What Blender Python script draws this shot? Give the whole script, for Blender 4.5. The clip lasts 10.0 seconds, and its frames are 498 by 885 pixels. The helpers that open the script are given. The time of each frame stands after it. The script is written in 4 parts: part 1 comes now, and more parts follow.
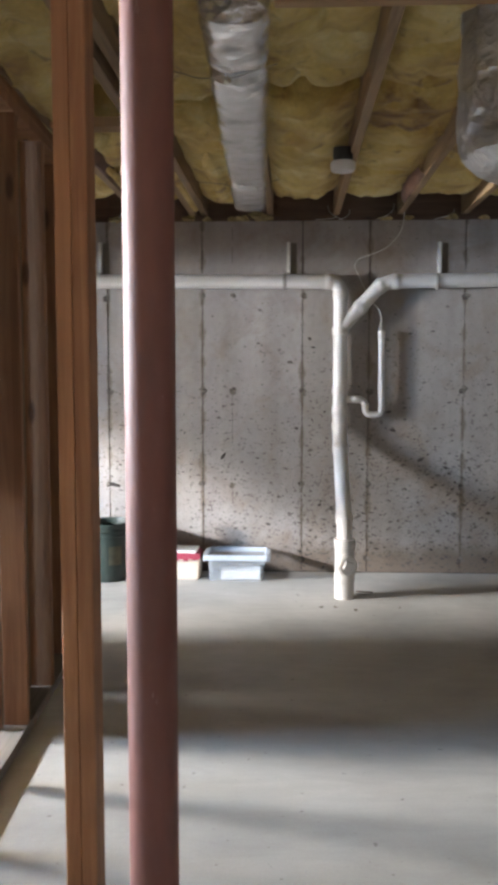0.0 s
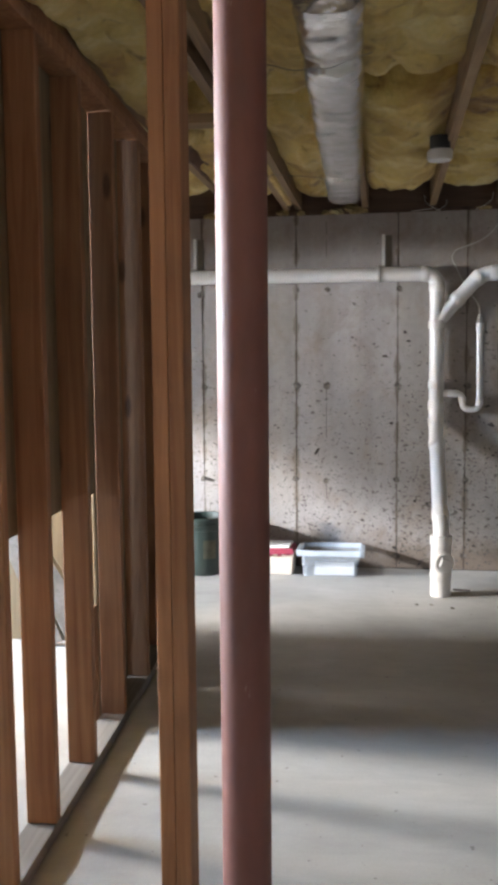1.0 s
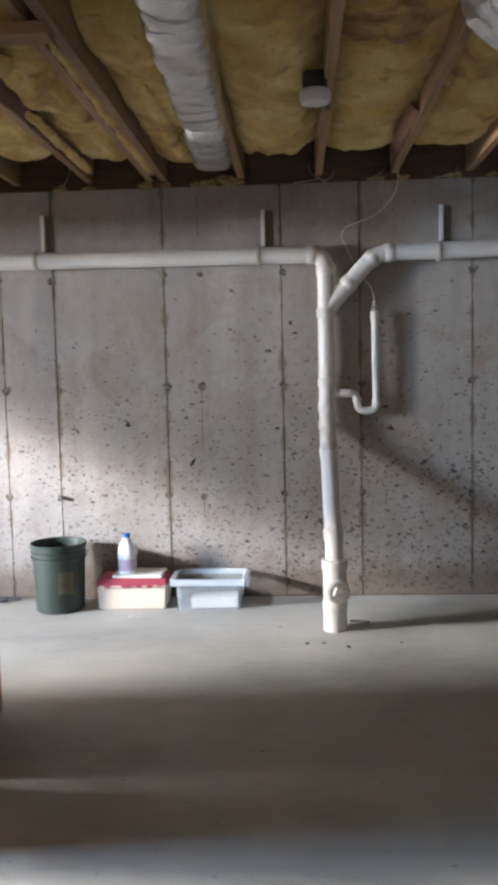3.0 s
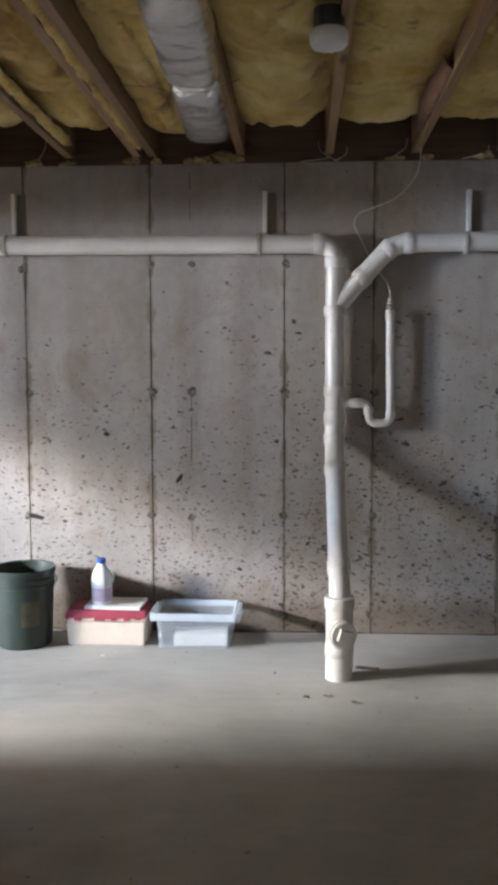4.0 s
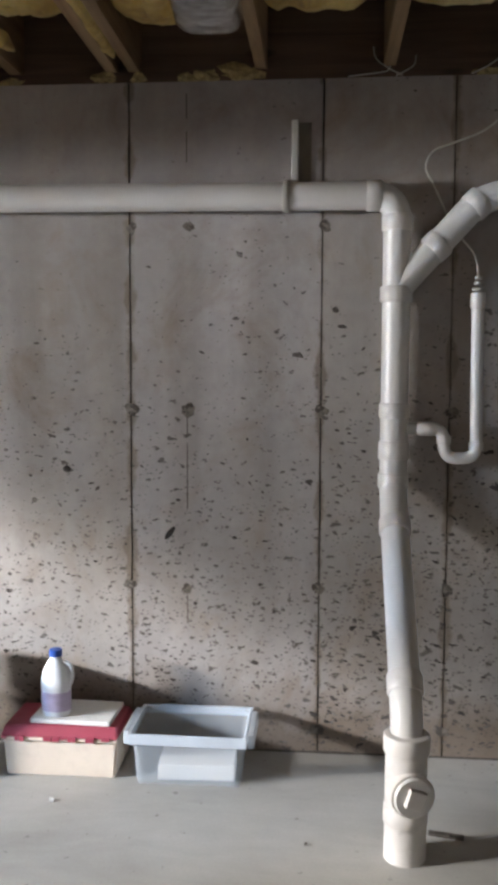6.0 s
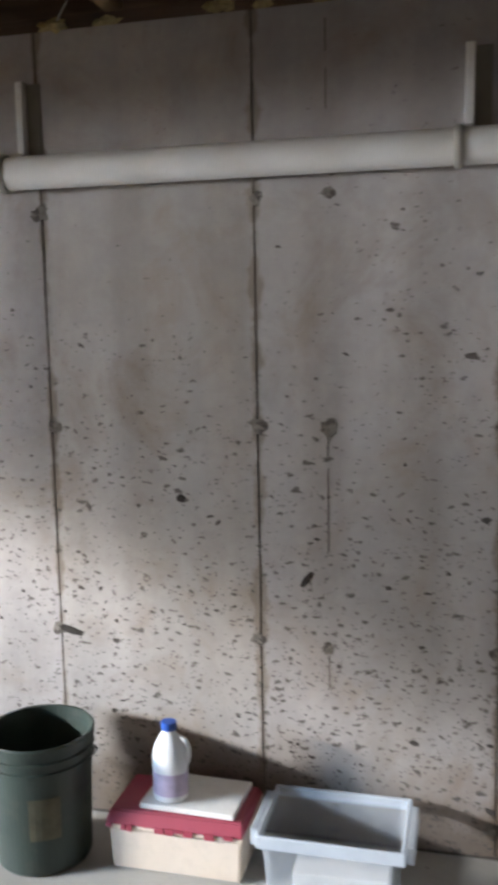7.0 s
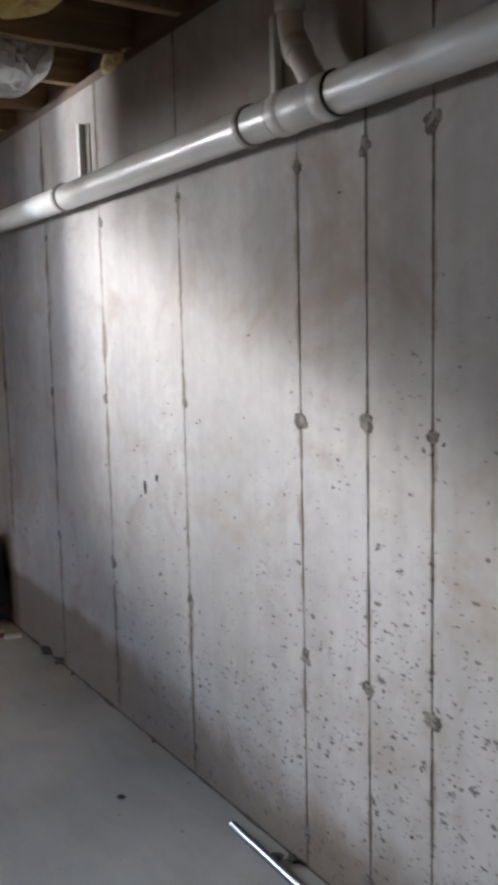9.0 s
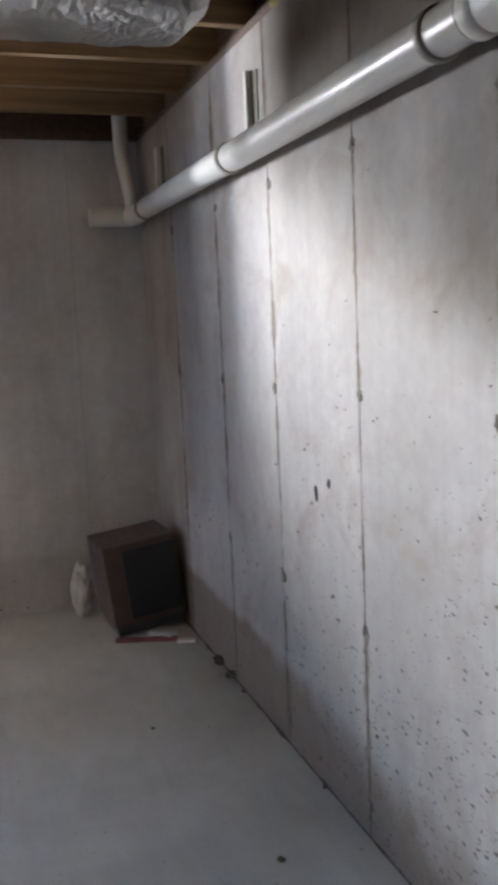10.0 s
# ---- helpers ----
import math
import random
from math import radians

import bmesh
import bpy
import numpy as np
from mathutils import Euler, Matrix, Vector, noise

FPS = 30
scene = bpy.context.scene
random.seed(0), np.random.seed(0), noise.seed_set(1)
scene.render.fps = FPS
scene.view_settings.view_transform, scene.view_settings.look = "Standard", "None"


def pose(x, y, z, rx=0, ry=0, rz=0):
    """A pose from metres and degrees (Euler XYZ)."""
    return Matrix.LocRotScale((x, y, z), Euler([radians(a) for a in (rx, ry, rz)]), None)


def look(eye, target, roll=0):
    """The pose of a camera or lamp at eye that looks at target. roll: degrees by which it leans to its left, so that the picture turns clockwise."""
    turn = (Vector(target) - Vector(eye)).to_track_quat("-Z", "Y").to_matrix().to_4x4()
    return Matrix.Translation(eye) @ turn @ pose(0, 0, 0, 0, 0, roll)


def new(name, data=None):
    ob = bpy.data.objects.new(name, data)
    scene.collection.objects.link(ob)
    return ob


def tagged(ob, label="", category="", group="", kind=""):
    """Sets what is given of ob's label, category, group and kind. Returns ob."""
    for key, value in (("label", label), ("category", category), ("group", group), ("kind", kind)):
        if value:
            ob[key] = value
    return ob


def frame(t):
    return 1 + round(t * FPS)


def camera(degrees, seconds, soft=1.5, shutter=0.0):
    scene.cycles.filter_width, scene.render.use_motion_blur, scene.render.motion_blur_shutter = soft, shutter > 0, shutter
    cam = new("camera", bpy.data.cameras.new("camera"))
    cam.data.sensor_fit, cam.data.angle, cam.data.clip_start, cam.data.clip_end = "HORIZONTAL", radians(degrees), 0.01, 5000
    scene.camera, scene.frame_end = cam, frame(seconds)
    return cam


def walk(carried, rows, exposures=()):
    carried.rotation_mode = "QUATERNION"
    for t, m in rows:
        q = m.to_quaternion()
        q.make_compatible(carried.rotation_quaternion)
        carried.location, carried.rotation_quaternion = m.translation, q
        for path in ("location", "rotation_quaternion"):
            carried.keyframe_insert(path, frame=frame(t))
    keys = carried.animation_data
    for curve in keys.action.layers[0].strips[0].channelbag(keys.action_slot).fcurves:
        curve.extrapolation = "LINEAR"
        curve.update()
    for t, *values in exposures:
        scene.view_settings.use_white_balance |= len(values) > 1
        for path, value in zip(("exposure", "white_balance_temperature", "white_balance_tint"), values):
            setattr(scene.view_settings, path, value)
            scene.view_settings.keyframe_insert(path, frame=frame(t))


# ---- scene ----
cam = camera(31.4, 10.0, soft=4.4, shutter=0.28)
PATH = [
    (0, (0.009, 0.079, 1.367), (-0.087, 2.069, 1.191), 0.0),
    (0.5, (0.005, 0.081, 1.369), (-0.213, 2.061, 1.188), -0.3),
    (1, (0.01, 0.09, 1.362), (-0.297, 2.058, 1.177), -0.5),
    (1.5, (0.006, 0.234, 1.338), (-0.289, 2.203, 1.152), -0.9),
    (2, (-0.008, 0.434, 1.346), (-0.209, 2.415, 1.159), -1.4),
    (2.5, (0.059, 0.627, 1.32), (-0.079, 2.613, 1.135), -1.7),
    (3, (0.157, 0.933, 1.317), (0.045, 2.921, 1.138), -1.3),
    (4.5, (0.162, 1.868, 1.305), (0.028, 3.857, 1.144), 0.4),
    (5, (0.174, 2.21, 1.315), (0.026, 4.199, 1.161), 0.6),
    (5.2, (0.149, 2.324, 1.312), (-0.004, 4.312, 1.159), 0.5),
    (6.5, (0.071, 3.196, 1.408), (-0.141, 5.173, 1.194), -0.5),
    (7, (0.0, 3.497, 1.473), (-0.488, 5.418, 1.208), -1.1),
    (7.5, (-0.155, 3.808, 1.419), (-0.85, 5.668, 1.183), -0.6),
    (8, (-0.285, 4.105, 1.388), (-1.344, 5.786, 1.163), -1.2),
    (8.5, (-0.417, 4.386, 1.409), (-1.912, 5.696, 1.193), -0.7),
    (9, (-0.631, 4.572, 1.396), (-2.31, 5.633, 1.157), -1.3),
    (9.5, (-0.83, 4.711, 1.405), (-2.607, 5.591, 1.147), -1.8),
    (10, (-1.007, 4.872, 1.4), (-2.884, 5.507, 1.125), -2.6),
]
EXPOSURES = [(0.0, 1.32, 6700, 11), (2.5, 1.17, 6600, 11), (4.5, 0.85, 6650, 11), (5.0, 0.8, 6650, 11), (6.5, 0.78, 6800, 11), (7.0, 0.75, 6700, 10), (7.5, 0.55, 6850, 11), (8.0, 0.4, 6800, 11),
             (8.5, -0.15, 6450, 10), (9.0, -0.45, 6400, 10), (10.0, -0.55, 6300, 10)]
walk(cam, [(t, look(eye, target, roll)) for t, eye, target, roll in PATH], EXPOSURES)

# ---- world and lights ----
world = bpy.data.worlds.new("world")
scene.world = world
world.use_nodes = True
sky = world.node_tree.nodes.new("ShaderNodeTexSky")
sky.sky_type = "NISHITA"
sky.sun_disc = False
sky.sun_elevation, sky.sun_rotation = radians(40), radians(200)
world.node_tree.links.new(sky.outputs[0], world.node_tree.nodes["Background"].inputs[0])
world.node_tree.nodes["Background"].inputs[1].default_value = 0.06


def daylight(name, eye, target, width, height, power, colour):
    lamp = bpy.data.lights.new(name, "AREA")
    lamp.shape, lamp.size, lamp.size_y, lamp.energy, lamp.color = "RECTANGLE", width, height, power, colour
    ob = new(name, lamp)
    ob.matrix_world = look(eye, target)
    return ob


# sky light outside window 1; the other two lamps are added blue fill
daylight("daylight_window_1", (-5.92, 3.60, 1.80), (-2.0, 4.0, 1.35), 1.1, 0.34, 1550, (0.97, 0.98, 1.0))
daylight("daylight_window_2", (-5.92, 2.72, 1.80), (-1.0, 2.72, 0.2), 0.85, 0.75, 380, (0.42, 0.66, 1.0))
daylight("daylight_window_3", (-4.42, -5.0, 2.30), (-4.42, 2.0, 1.0), 1.0, 0.8, 380, (0.36, 0.62, 1.0))

# ---- materials ----


def nodes_of(name, rough=0.7, metal=0.0):
    m = bpy.data.materials.new(name)
    m.use_nodes = True
    nt = m.node_tree
    b = nt.nodes["Principled BSDF"]
    b.inputs["Roughness"].default_value = rough
    b.inputs["Metallic"].default_value = metal
    return m, nt, b


def place(nt, scale=(1, 1, 1), world_space=False):
    mp = nt.nodes.new("ShaderNodeMapping")
    mp.inputs["Scale"].default_value = scale
    if world_space:
        g = nt.nodes.new("ShaderNodeNewGeometry")
        nt.links.new(g.outputs["Position"], mp.inputs["Vector"])
    else:
        c = nt.nodes.new("ShaderNodeTexCoord")
        nt.links.new(c.outputs["Object"], mp.inputs["Vector"])
    return mp.outputs[0]


def noise_of(nt, vec, scale, detail=4.0, rough=0.55, dist=0.0):
    n = nt.nodes.new("ShaderNodeTexNoise")
    n.inputs["Scale"].default_value, n.inputs["Detail"].default_value = scale, detail
    n.inputs["Roughness"].default_value, n.inputs["Distortion"].default_value = rough, dist
    nt.links.new(vec, n.inputs["Vector"])
    return n.outputs["Fac"]


def ramp(nt, fac, stops):
    r = nt.nodes.new("ShaderNodeValToRGB")
    el = r.color_ramp.elements
    while len(el) < len(stops):
        el.new(0.5)
    for e, (p, c) in zip(el, stops):
        e.position = p
        e.color = (*c, 1) if len(c) == 3 else c
    nt.links.new(fac, r.inputs[0])
    return r.outputs[0]


def grey(v):
    return (v, v, v)


def mixed(nt, a, b, fac, mode="MIX"):
    mx = nt.nodes.new("ShaderNodeMix")
    mx.data_type, mx.blend_type = "RGBA", mode
    for s, v in ((mx.inputs[0], fac), (mx.inputs[6], a), (mx.inputs[7], b)):
        if hasattr(v, "is_linked"):
            nt.links.new(v, s)
        elif isinstance(v, tuple):
            s.default_value = (*v, 1)
        else:
            s.default_value = v
    return mx.outputs[2]


def maths(nt, op, a, b=0.0):
    n = nt.nodes.new("ShaderNodeMath")
    n.operation = op
    for s, v in ((n.inputs[0], a), (n.inputs[1], b)):
        if hasattr(v, "is_linked"):
            nt.links.new(v, s)
        else:
            s.default_value = v
    return n.outputs[0]


def bumped(nt, b, height, strength=0.3, distance=0.01):
    n = nt.nodes.new("ShaderNodeBump")
    n.inputs["Strength"].default_value, n.inputs["Distance"].default_value = strength, distance
    nt.links.new(height, n.inputs["Height"])
    nt.links.new(n.outputs[0], b.inputs["Normal"])


def plain(name, colour, rough=0.5, metal=0.0, vary=0.12, scale=12.0, bump=0.1, dirt=0.0):
    """Paint, plastic or metal with a little unevenness and dirt."""
    m, nt, b = nodes_of(name, rough, metal)
    v = place(nt)
    lo, hi = tuple(c * (1 - vary) for c in colour), tuple(min(1, c * (1 + vary)) for c in colour)
    col = ramp(nt, noise_of(nt, v, scale), [(0.3, lo), (0.7, hi)])
    if dirt:
        spots = ramp(nt, noise_of(nt, v, scale * 2.7, 6, 0.7), [(0.5, grey(0)), (0.75, grey(dirt))])
        col = mixed(nt, col, (0.12, 0.10, 0.08), spots)
    nt.links.new(col, b.inputs["Base Color"])
    nt.links.new(ramp(nt, noise_of(nt, v, scale * 3), [(0.3, grey(rough * 0.88)), (0.7, grey(min(1, rough * 1.14)))]), b.inputs["Roughness"])
    if bump:
        bumped(nt, b, noise_of(nt, v, scale * 8, 3), bump, 0.002)
    return m


def concrete_wall(name, stained, dark=(0.345, 0.310, 0.285), light=(0.475, 0.440, 0.418)):
    """Grey poured concrete: blotches, fine grain, and dark pits that thicken towards the foot of the wall."""
    m, nt, b = nodes_of(name, 0.85)
    p = place(nt, world_space=True)
    base = ramp(nt, noise_of(nt, p, 1.3, 5, 0.6), [(0.3, dark), (0.7, light)])
    # every form panel a little different, and warm blotches
    info = nt.nodes.new("ShaderNodeObjectInfo")
    tint = ramp(nt, info.outputs["Random"], [(0.0, (0.90, 0.875, 0.84)), (0.5, (1.0, 1.0, 1.0)), (1.0, (0.95, 0.945, 0.96))])
    base = mixed(nt, base, tint, 1.0 if stained else 0.0, "MULTIPLY")
    warm = ramp(nt, noise_of(nt, p, 2.9, 6, 0.68, 0.8), [(0.50, grey(0)), (0.70, grey(0.72))])
    base = mixed(nt, base, (0.30, 0.235, 0.185) if stained else (0.44, 0.43, 0.44), warm)
    # brown stains creeping out from the form lines
    span = nt.nodes.new("ShaderNodeTexCoord")
    sx = nt.nodes.new("ShaderNodeSeparateXYZ")
    nt.links.new(span.outputs["Generated"], sx.inputs[0])
    rim = maths(nt, "MULTIPLY", maths(nt, "ABSOLUTE", maths(nt, "SUBTRACT", sx.outputs["X"], 0.5)), 2.0)
    halo = maths(nt, "ADD", rim, maths(nt, "MULTIPLY", maths(nt, "SUBTRACT", noise_of(nt, p, 5.5, 5, 0.65), 0.5), 0.42))
    base = mixed(nt, base, (0.20, 0.155, 0.115), ramp(nt, halo, [(0.96, grey(0)), (1.10, grey(stained))]))
    grain = ramp(nt, noise_of(nt, p, 24, 7, 0.62), [(0.3, grey(0.87)), (0.7, grey(1.0))])
    col = mixed(nt, base, grain, 1.0, "MULTIPLY")
    # vertical water streaks
    streak = ramp(nt, noise_of(nt, place(nt, (7, 7, 0.5), True), 1.0, 4, 0.6), [(0.35, grey(0.82)), (0.65, grey(1.0))])
    col = mixed(nt, col, streak, 0.8, "MULTIPLY")
    # pits, longer than high, gathered in patches low on the wall
    sep = nt.nodes.new("ShaderNodeSeparateXYZ")
    g = nt.nodes.new("ShaderNodeNewGeometry")
    nt.links.new(g.outputs["Position"], sep.inputs[0])
    low = nt.nodes.new("ShaderNodeMapRange")
    low.inputs["From Min"].default_value, low.inputs["From Max"].default_value = 1.95, 0.25
    low.inputs["To Min"].default_value, low.inputs["To Max"].default_value = -0.08, 0.44
    nt.links.new(sep.outputs["Z"], low.inputs[0])
    east = nt.nodes.new("ShaderNodeMapRange")
    east.inputs["From Min"].default_value, east.inputs["From Max"].default_value = -5.4, 0.2
    east.inputs["To Min"].default_value, east.inputs["To Max"].default_value = -0.42, 0.08
    nt.links.new(sep.outputs["X"], east.inputs[0])
    reach = maths(nt, "ADD", low.outputs[0], east.outputs[0])
    pits = None
    for size, limit in ((30, 0.20), (58, 0.26), (115, 0.26)):
        warp = nt.nodes.new("ShaderNodeVectorMath")
        warp.operation = "ADD"
        wob = nt.nodes.new("ShaderNodeTexNoise")
        wob.inputs["Scale"].default_value = size * 1.3
        nt.links.new(p, wob.inputs["Vector"])
        sc = nt.nodes.new("ShaderNodeVectorMath")
        sc.operation = "SCALE"
        sc.inputs["Scale"].default_value = 0.9 / size
        nt.links.new(wob.outputs["Color"], sc.inputs[0])
        turn = nt.nodes.new("ShaderNodeMapping")
        turn.inputs["Rotation"].default_value = (0, radians(14 if size < 40 else -8), 0)
        turn.inputs["Scale"].default_value = (0.5, 1, 1.0)
        nt.links.new(p, turn.inputs["Vector"])
        nt.links.new(turn.outputs[0], warp.inputs[0])
        nt.links.new(sc.outputs[0], warp.inputs[1])
        v = nt.nodes.new("ShaderNodeTexVoronoi")
        v.inputs["Scale"].default_value = size
        nt.links.new(warp.outputs[0], v.inputs["Vector"])
        s2 = nt.nodes.new("ShaderNodeSeparateColor")
        nt.links.new(v.outputs["Color"], s2.inputs[0])
        # each cell is pitted or not; more of them low down
        gate = maths(nt, "SUBTRACT", maths(nt, "ADD", reach, maths(nt, "MULTIPLY", noise_of(nt, p, 2.6, 3), 0.75)), maths(nt, "ADD", s2.outputs[0], 0.10))
        wide = maths(nt, "MULTIPLY", maths(nt, "MAXIMUM", gate, 0.0), limit * 3.0)
        wide = maths(nt, "MINIMUM", wide, limit * 1.1)
        inside = maths(nt, "SUBTRACT", wide, v.outputs["Distance"])
        pit = maths(nt, "MINIMUM", maths(nt, "MAXIMUM", maths(nt, "MULTIPLY", inside, 14.0), 0.0), 1.0)
        pits = pit if pits is None else maths(nt, "MAXIMUM", pits, pit)
    # brown earth splashed along the foot of the wall
    foot = nt.nodes.new("ShaderNodeMapRange")
    foot.inputs["From Min"].default_value, foot.inputs["From Max"].default_value = 0.34, 0.0
    nt.links.new(sep.outputs["Z"], foot.inputs[0])
    far = nt.nodes.new("ShaderNodeMapRange")
    far.inputs["From Min"].default_value, far.inputs["From Max"].default_value = -2.6, -4.0
    far.inputs["To Max"].default_value = 0.55
    nt.links.new(sep.outputs["X"], far.inputs[0])
    soil = maths(nt, "ADD", foot.outputs[0], maths(nt, "MULTIPLY", far.outputs[0], maths(nt, "MINIMUM", maths(nt, "MULTIPLY", foot.outputs[0], 4.0), 1.0)))
    soil = maths(nt, "SUBTRACT", maths(nt, "ADD", soil, noise_of(nt, p, 6, 5, 0.65)), 0.80)
    soil = maths(nt, "MINIMUM", maths(nt, "MAXIMUM", maths(nt, "MULTIPLY", soil, 1.7), 0.0), 0.72)
    if not stained:
        soil = maths(nt, "MULTIPLY", soil, 0.25)
    col = mixed(nt, col, (0.13, 0.088, 0.055), soil)
    col = mixed(nt, col, (0.085, 0.073, 0.064), maths(nt, "MULTIPLY", pits, 0.88))
    nt.links.new(col, b.inputs["Base Color"])
    h = maths(nt, "SUBTRACT", maths(nt, "MULTIPLY", noise_of(nt, p, 45, 5, 0.65), 0.14), pits)
    bumped(nt, b, h, 0.55, 0.006)
    return m


def concrete_floor():
    m, nt, b = nodes_of("floor_concrete", 0.62)
    p = place(nt, world_space=True)
    base = ramp(nt, noise_of(nt, p, 0.9, 6, 0.62, 0.4), [(0.28, (0.31, 0.300, 0.275)), (0.5, (0.42, 0.410, 0.382)), (0.72, (0.53, 0.520, 0.488))])
    trowel = ramp(nt, noise_of(nt, place(nt, (1.2, 4, 1), True), 2.2, 5, 0.6, 1.2), [(0.3, grey(0.86)), (0.7, grey(1.0))])
    col = mixed(nt, base, trowel, 0.9, "MULTIPLY")
    fine = ramp(nt, noise_of(nt, p, 120, 3), [(0.35, grey(0.9)), (0.7, grey(1.0))])
    col = mixed(nt, col, fine, 0.7, "MULTIPLY")
    specks = ramp(nt, noise_of(nt, p, 34, 2, 0.4), [(0.71, grey(0)), (0.76, grey(0.55))])
    col = mixed(nt, col, (0.09, 0.08, 0.07), specks)
    nt.links.new(col, b.inputs["Base Color"])
    nt.links.new(ramp(nt, noise_of(nt, p, 3, 5), [(0.3, grey(0.5)), (0.7, grey(0.78))]), b.inputs["Roughness"])
    bumped(nt, b, noise_of(nt, p, 26, 6, 0.6), 0.22, 0.004)
    return m


def lumber(name, dark, light, along="Z"):
    """Sawn softwood: grain along its length, a few knots."""
    m, nt, b = nodes_of(name, 0.72)
    stretch = {"Z": (26, 26, 1.1), "Y": (26, 1.1, 26), "X": (1.1, 26, 26)}[along]
    v = place(nt, stretch)
    info = nt.nodes.new("ShaderNodeObjectInfo")
    add = nt.nodes.new("ShaderNodeVectorMath")
    add.operation = "ADD"
    comb = nt.nodes.new("ShaderNodeCombineXYZ")
    shift = maths(nt, "MULTIPLY", info.outputs["Random"], 37.0)
    for i in range(3):
        nt.links.new(shift, comb.inputs[i])
    nt.links.new(v, add.inputs[0])
    nt.links.new(comb.outputs[0], add.inputs[1])
    g = noise_of(nt, add.outputs[0], 1.0, 5, 0.6, 1.3)
    col = ramp(nt, g, [(0.3, dark), (0.7, light)])
    hue = nt.nodes.new("ShaderNodeHueSaturation")
    nt.links.new(col, hue.inputs["Color"])
    nt.links.new(ramp(nt, info.outputs["Random"], [(0.0, grey(0.82)), (1.0, grey(1.12))]), hue.inputs["Value"])
    knots = nt.nodes.new("ShaderNodeTexVoronoi")
    knots.inputs["Scale"].default_value = 1.0
    kv = place(nt, {"Z": (7, 7, 2.2), "Y": (7, 2.2, 7), "X": (2.2, 7, 7)}[along])
    kadd = nt.nodes.new("ShaderNodeVectorMath")
    nt.links.new(kv, kadd.inputs[0])
    nt.links.new(comb.outputs[0], kadd.inputs[1])
    nt.links.new(kadd.outputs[0], knots.inputs["Vector"])
    col = mixed(nt, hue.outputs[0], tuple(c * 0.35 for c in dark), ramp(nt, knots.outputs["Distance"], [(0.07, grey(0.8)), (0.13, grey(0))]))
    blot = ramp(nt, noise_of(nt, place(nt), 3.5, 4), [(0.3, grey(0.78)), (0.7, grey(1.0))])
    col = mixed(nt, col, blot, 0.8, "MULTIPLY")
    nt.links.new(col, b.inputs["Base Color"])
    bumped(nt, b, g, 0.18, 0.002)
    return m


def fibreglass():
    """Yellow glass wool with brownish patches and a fluffy surface."""
    m, nt, b = nodes_of("glass_wool", 0.95)
    p = place(nt, world_space=True)
    col = ramp(nt, noise_of(nt, p, 3.2, 5, 0.65, 0.6), [(0.30, (0.24, 0.12, 0.035)), (0.40, (0.56, 0.36, 0.09)), (0.54, (0.74, 0.55, 0.17)), (0.72, (0.86, 0.74, 0.36))])
    fine = ramp(nt, noise_of(nt, p, 55, 5, 0.7), [(0.3, grey(0.75)), (0.7, grey(1.0))])
    col = mixed(nt, col, fine, 0.8, "MULTIPLY")
    scorch = ramp(nt, noise_of(nt, p, 11, 4, 0.6, 0.9), [(0.60, grey(0)), (0.72, grey(0.7))])
    col = mixed(nt, col, (0.20, 0.10, 0.03), scorch)
    nt.links.new(col, b.inputs["Base Color"])
    b.inputs["Sheen Weight"].default_value = 0.2
    bumped(nt, b, noise_of(nt, p, 30, 7, 0.72, 0.5), 0.8, 0.02)
    return m


def foil(name, colour, rough, size, strength):
    """Crinkled reflective foil wrap."""
    m, nt, b = nodes_of(name, rough, 0.85)
    p = place(nt)
    nt.links.new(ramp(nt, noise_of(nt, p, 9, 4), [(0.3, tuple(c * 0.75 for c in colour)), (0.7, colour)]), b.inputs["Base Color"])
    v = nt.nodes.new("ShaderNodeTexVoronoi")
    v.inputs["Scale"].default_value = size
    w = nt.nodes.new("ShaderNodeVectorMath")
    w.operation = "ADD"
    n = nt.nodes.new("ShaderNodeTexNoise")
    n.inputs["Scale"].default_value = 8
    nt.links.new(p, n.inputs["Vector"])
    s = nt.nodes.new("ShaderNodeVectorMath")
    s.operation = "SCALE"
    s.inputs["Scale"].default_value = 0.12
    nt.links.new(n.outputs["Color"], s.inputs[0])
    nt.links.new(p, w.inputs[0])
    nt.links.new(s.outputs[0], w.inputs[1])
    nt.links.new(w.outputs[0], v.inputs["Vector"])
    h = maths(nt, "ADD", v.outputs["Distance"], maths(nt, "MULTIPLY", noise_of(nt, p, size * 1.6, 3), 0.6))
    bumped(nt, b, h, strength, 0.25 / size)
    return m


def primed_steel():
    m, nt, b = nodes_of("red_primer", 0.34)
    p = place(nt)
    col = ramp(nt, noise_of(nt, place(nt, (6, 6, 1.5)), 1.0, 6, 0.65), [(0.3, (0.155, 0.052, 0.038)), (0.7, (0.25, 0.094, 0.070))])
    scr = ramp(nt, noise_of(nt, place(nt, (40, 40, 9)), 1.0, 4, 0.7), [(0.68, grey(0)), (0.74, grey(0.5))])
    col = mixed(nt, col, (0.38, 0.25, 0.22), scr)
    dust = ramp(nt, noise_of(nt, place(nt, (9, 9, 2.5)), 1.0, 5, 0.7, 0.6), [(0.45, grey(0)), (0.72, grey(0.5))])
    col = mixed(nt, col, (0.15, 0.085, 0.065), dust)
    nt.links.new(col, b.inputs["Base Color"])
    nt.links.new(ramp(nt, noise_of(nt, p, 18, 5), [(0.3, grey(0.50)), (0.7, grey(0.66))]), b.inputs["Roughness"])
    bumped(nt, b, noise_of(nt, p, 90, 3), 0.08, 0.002)
    return m


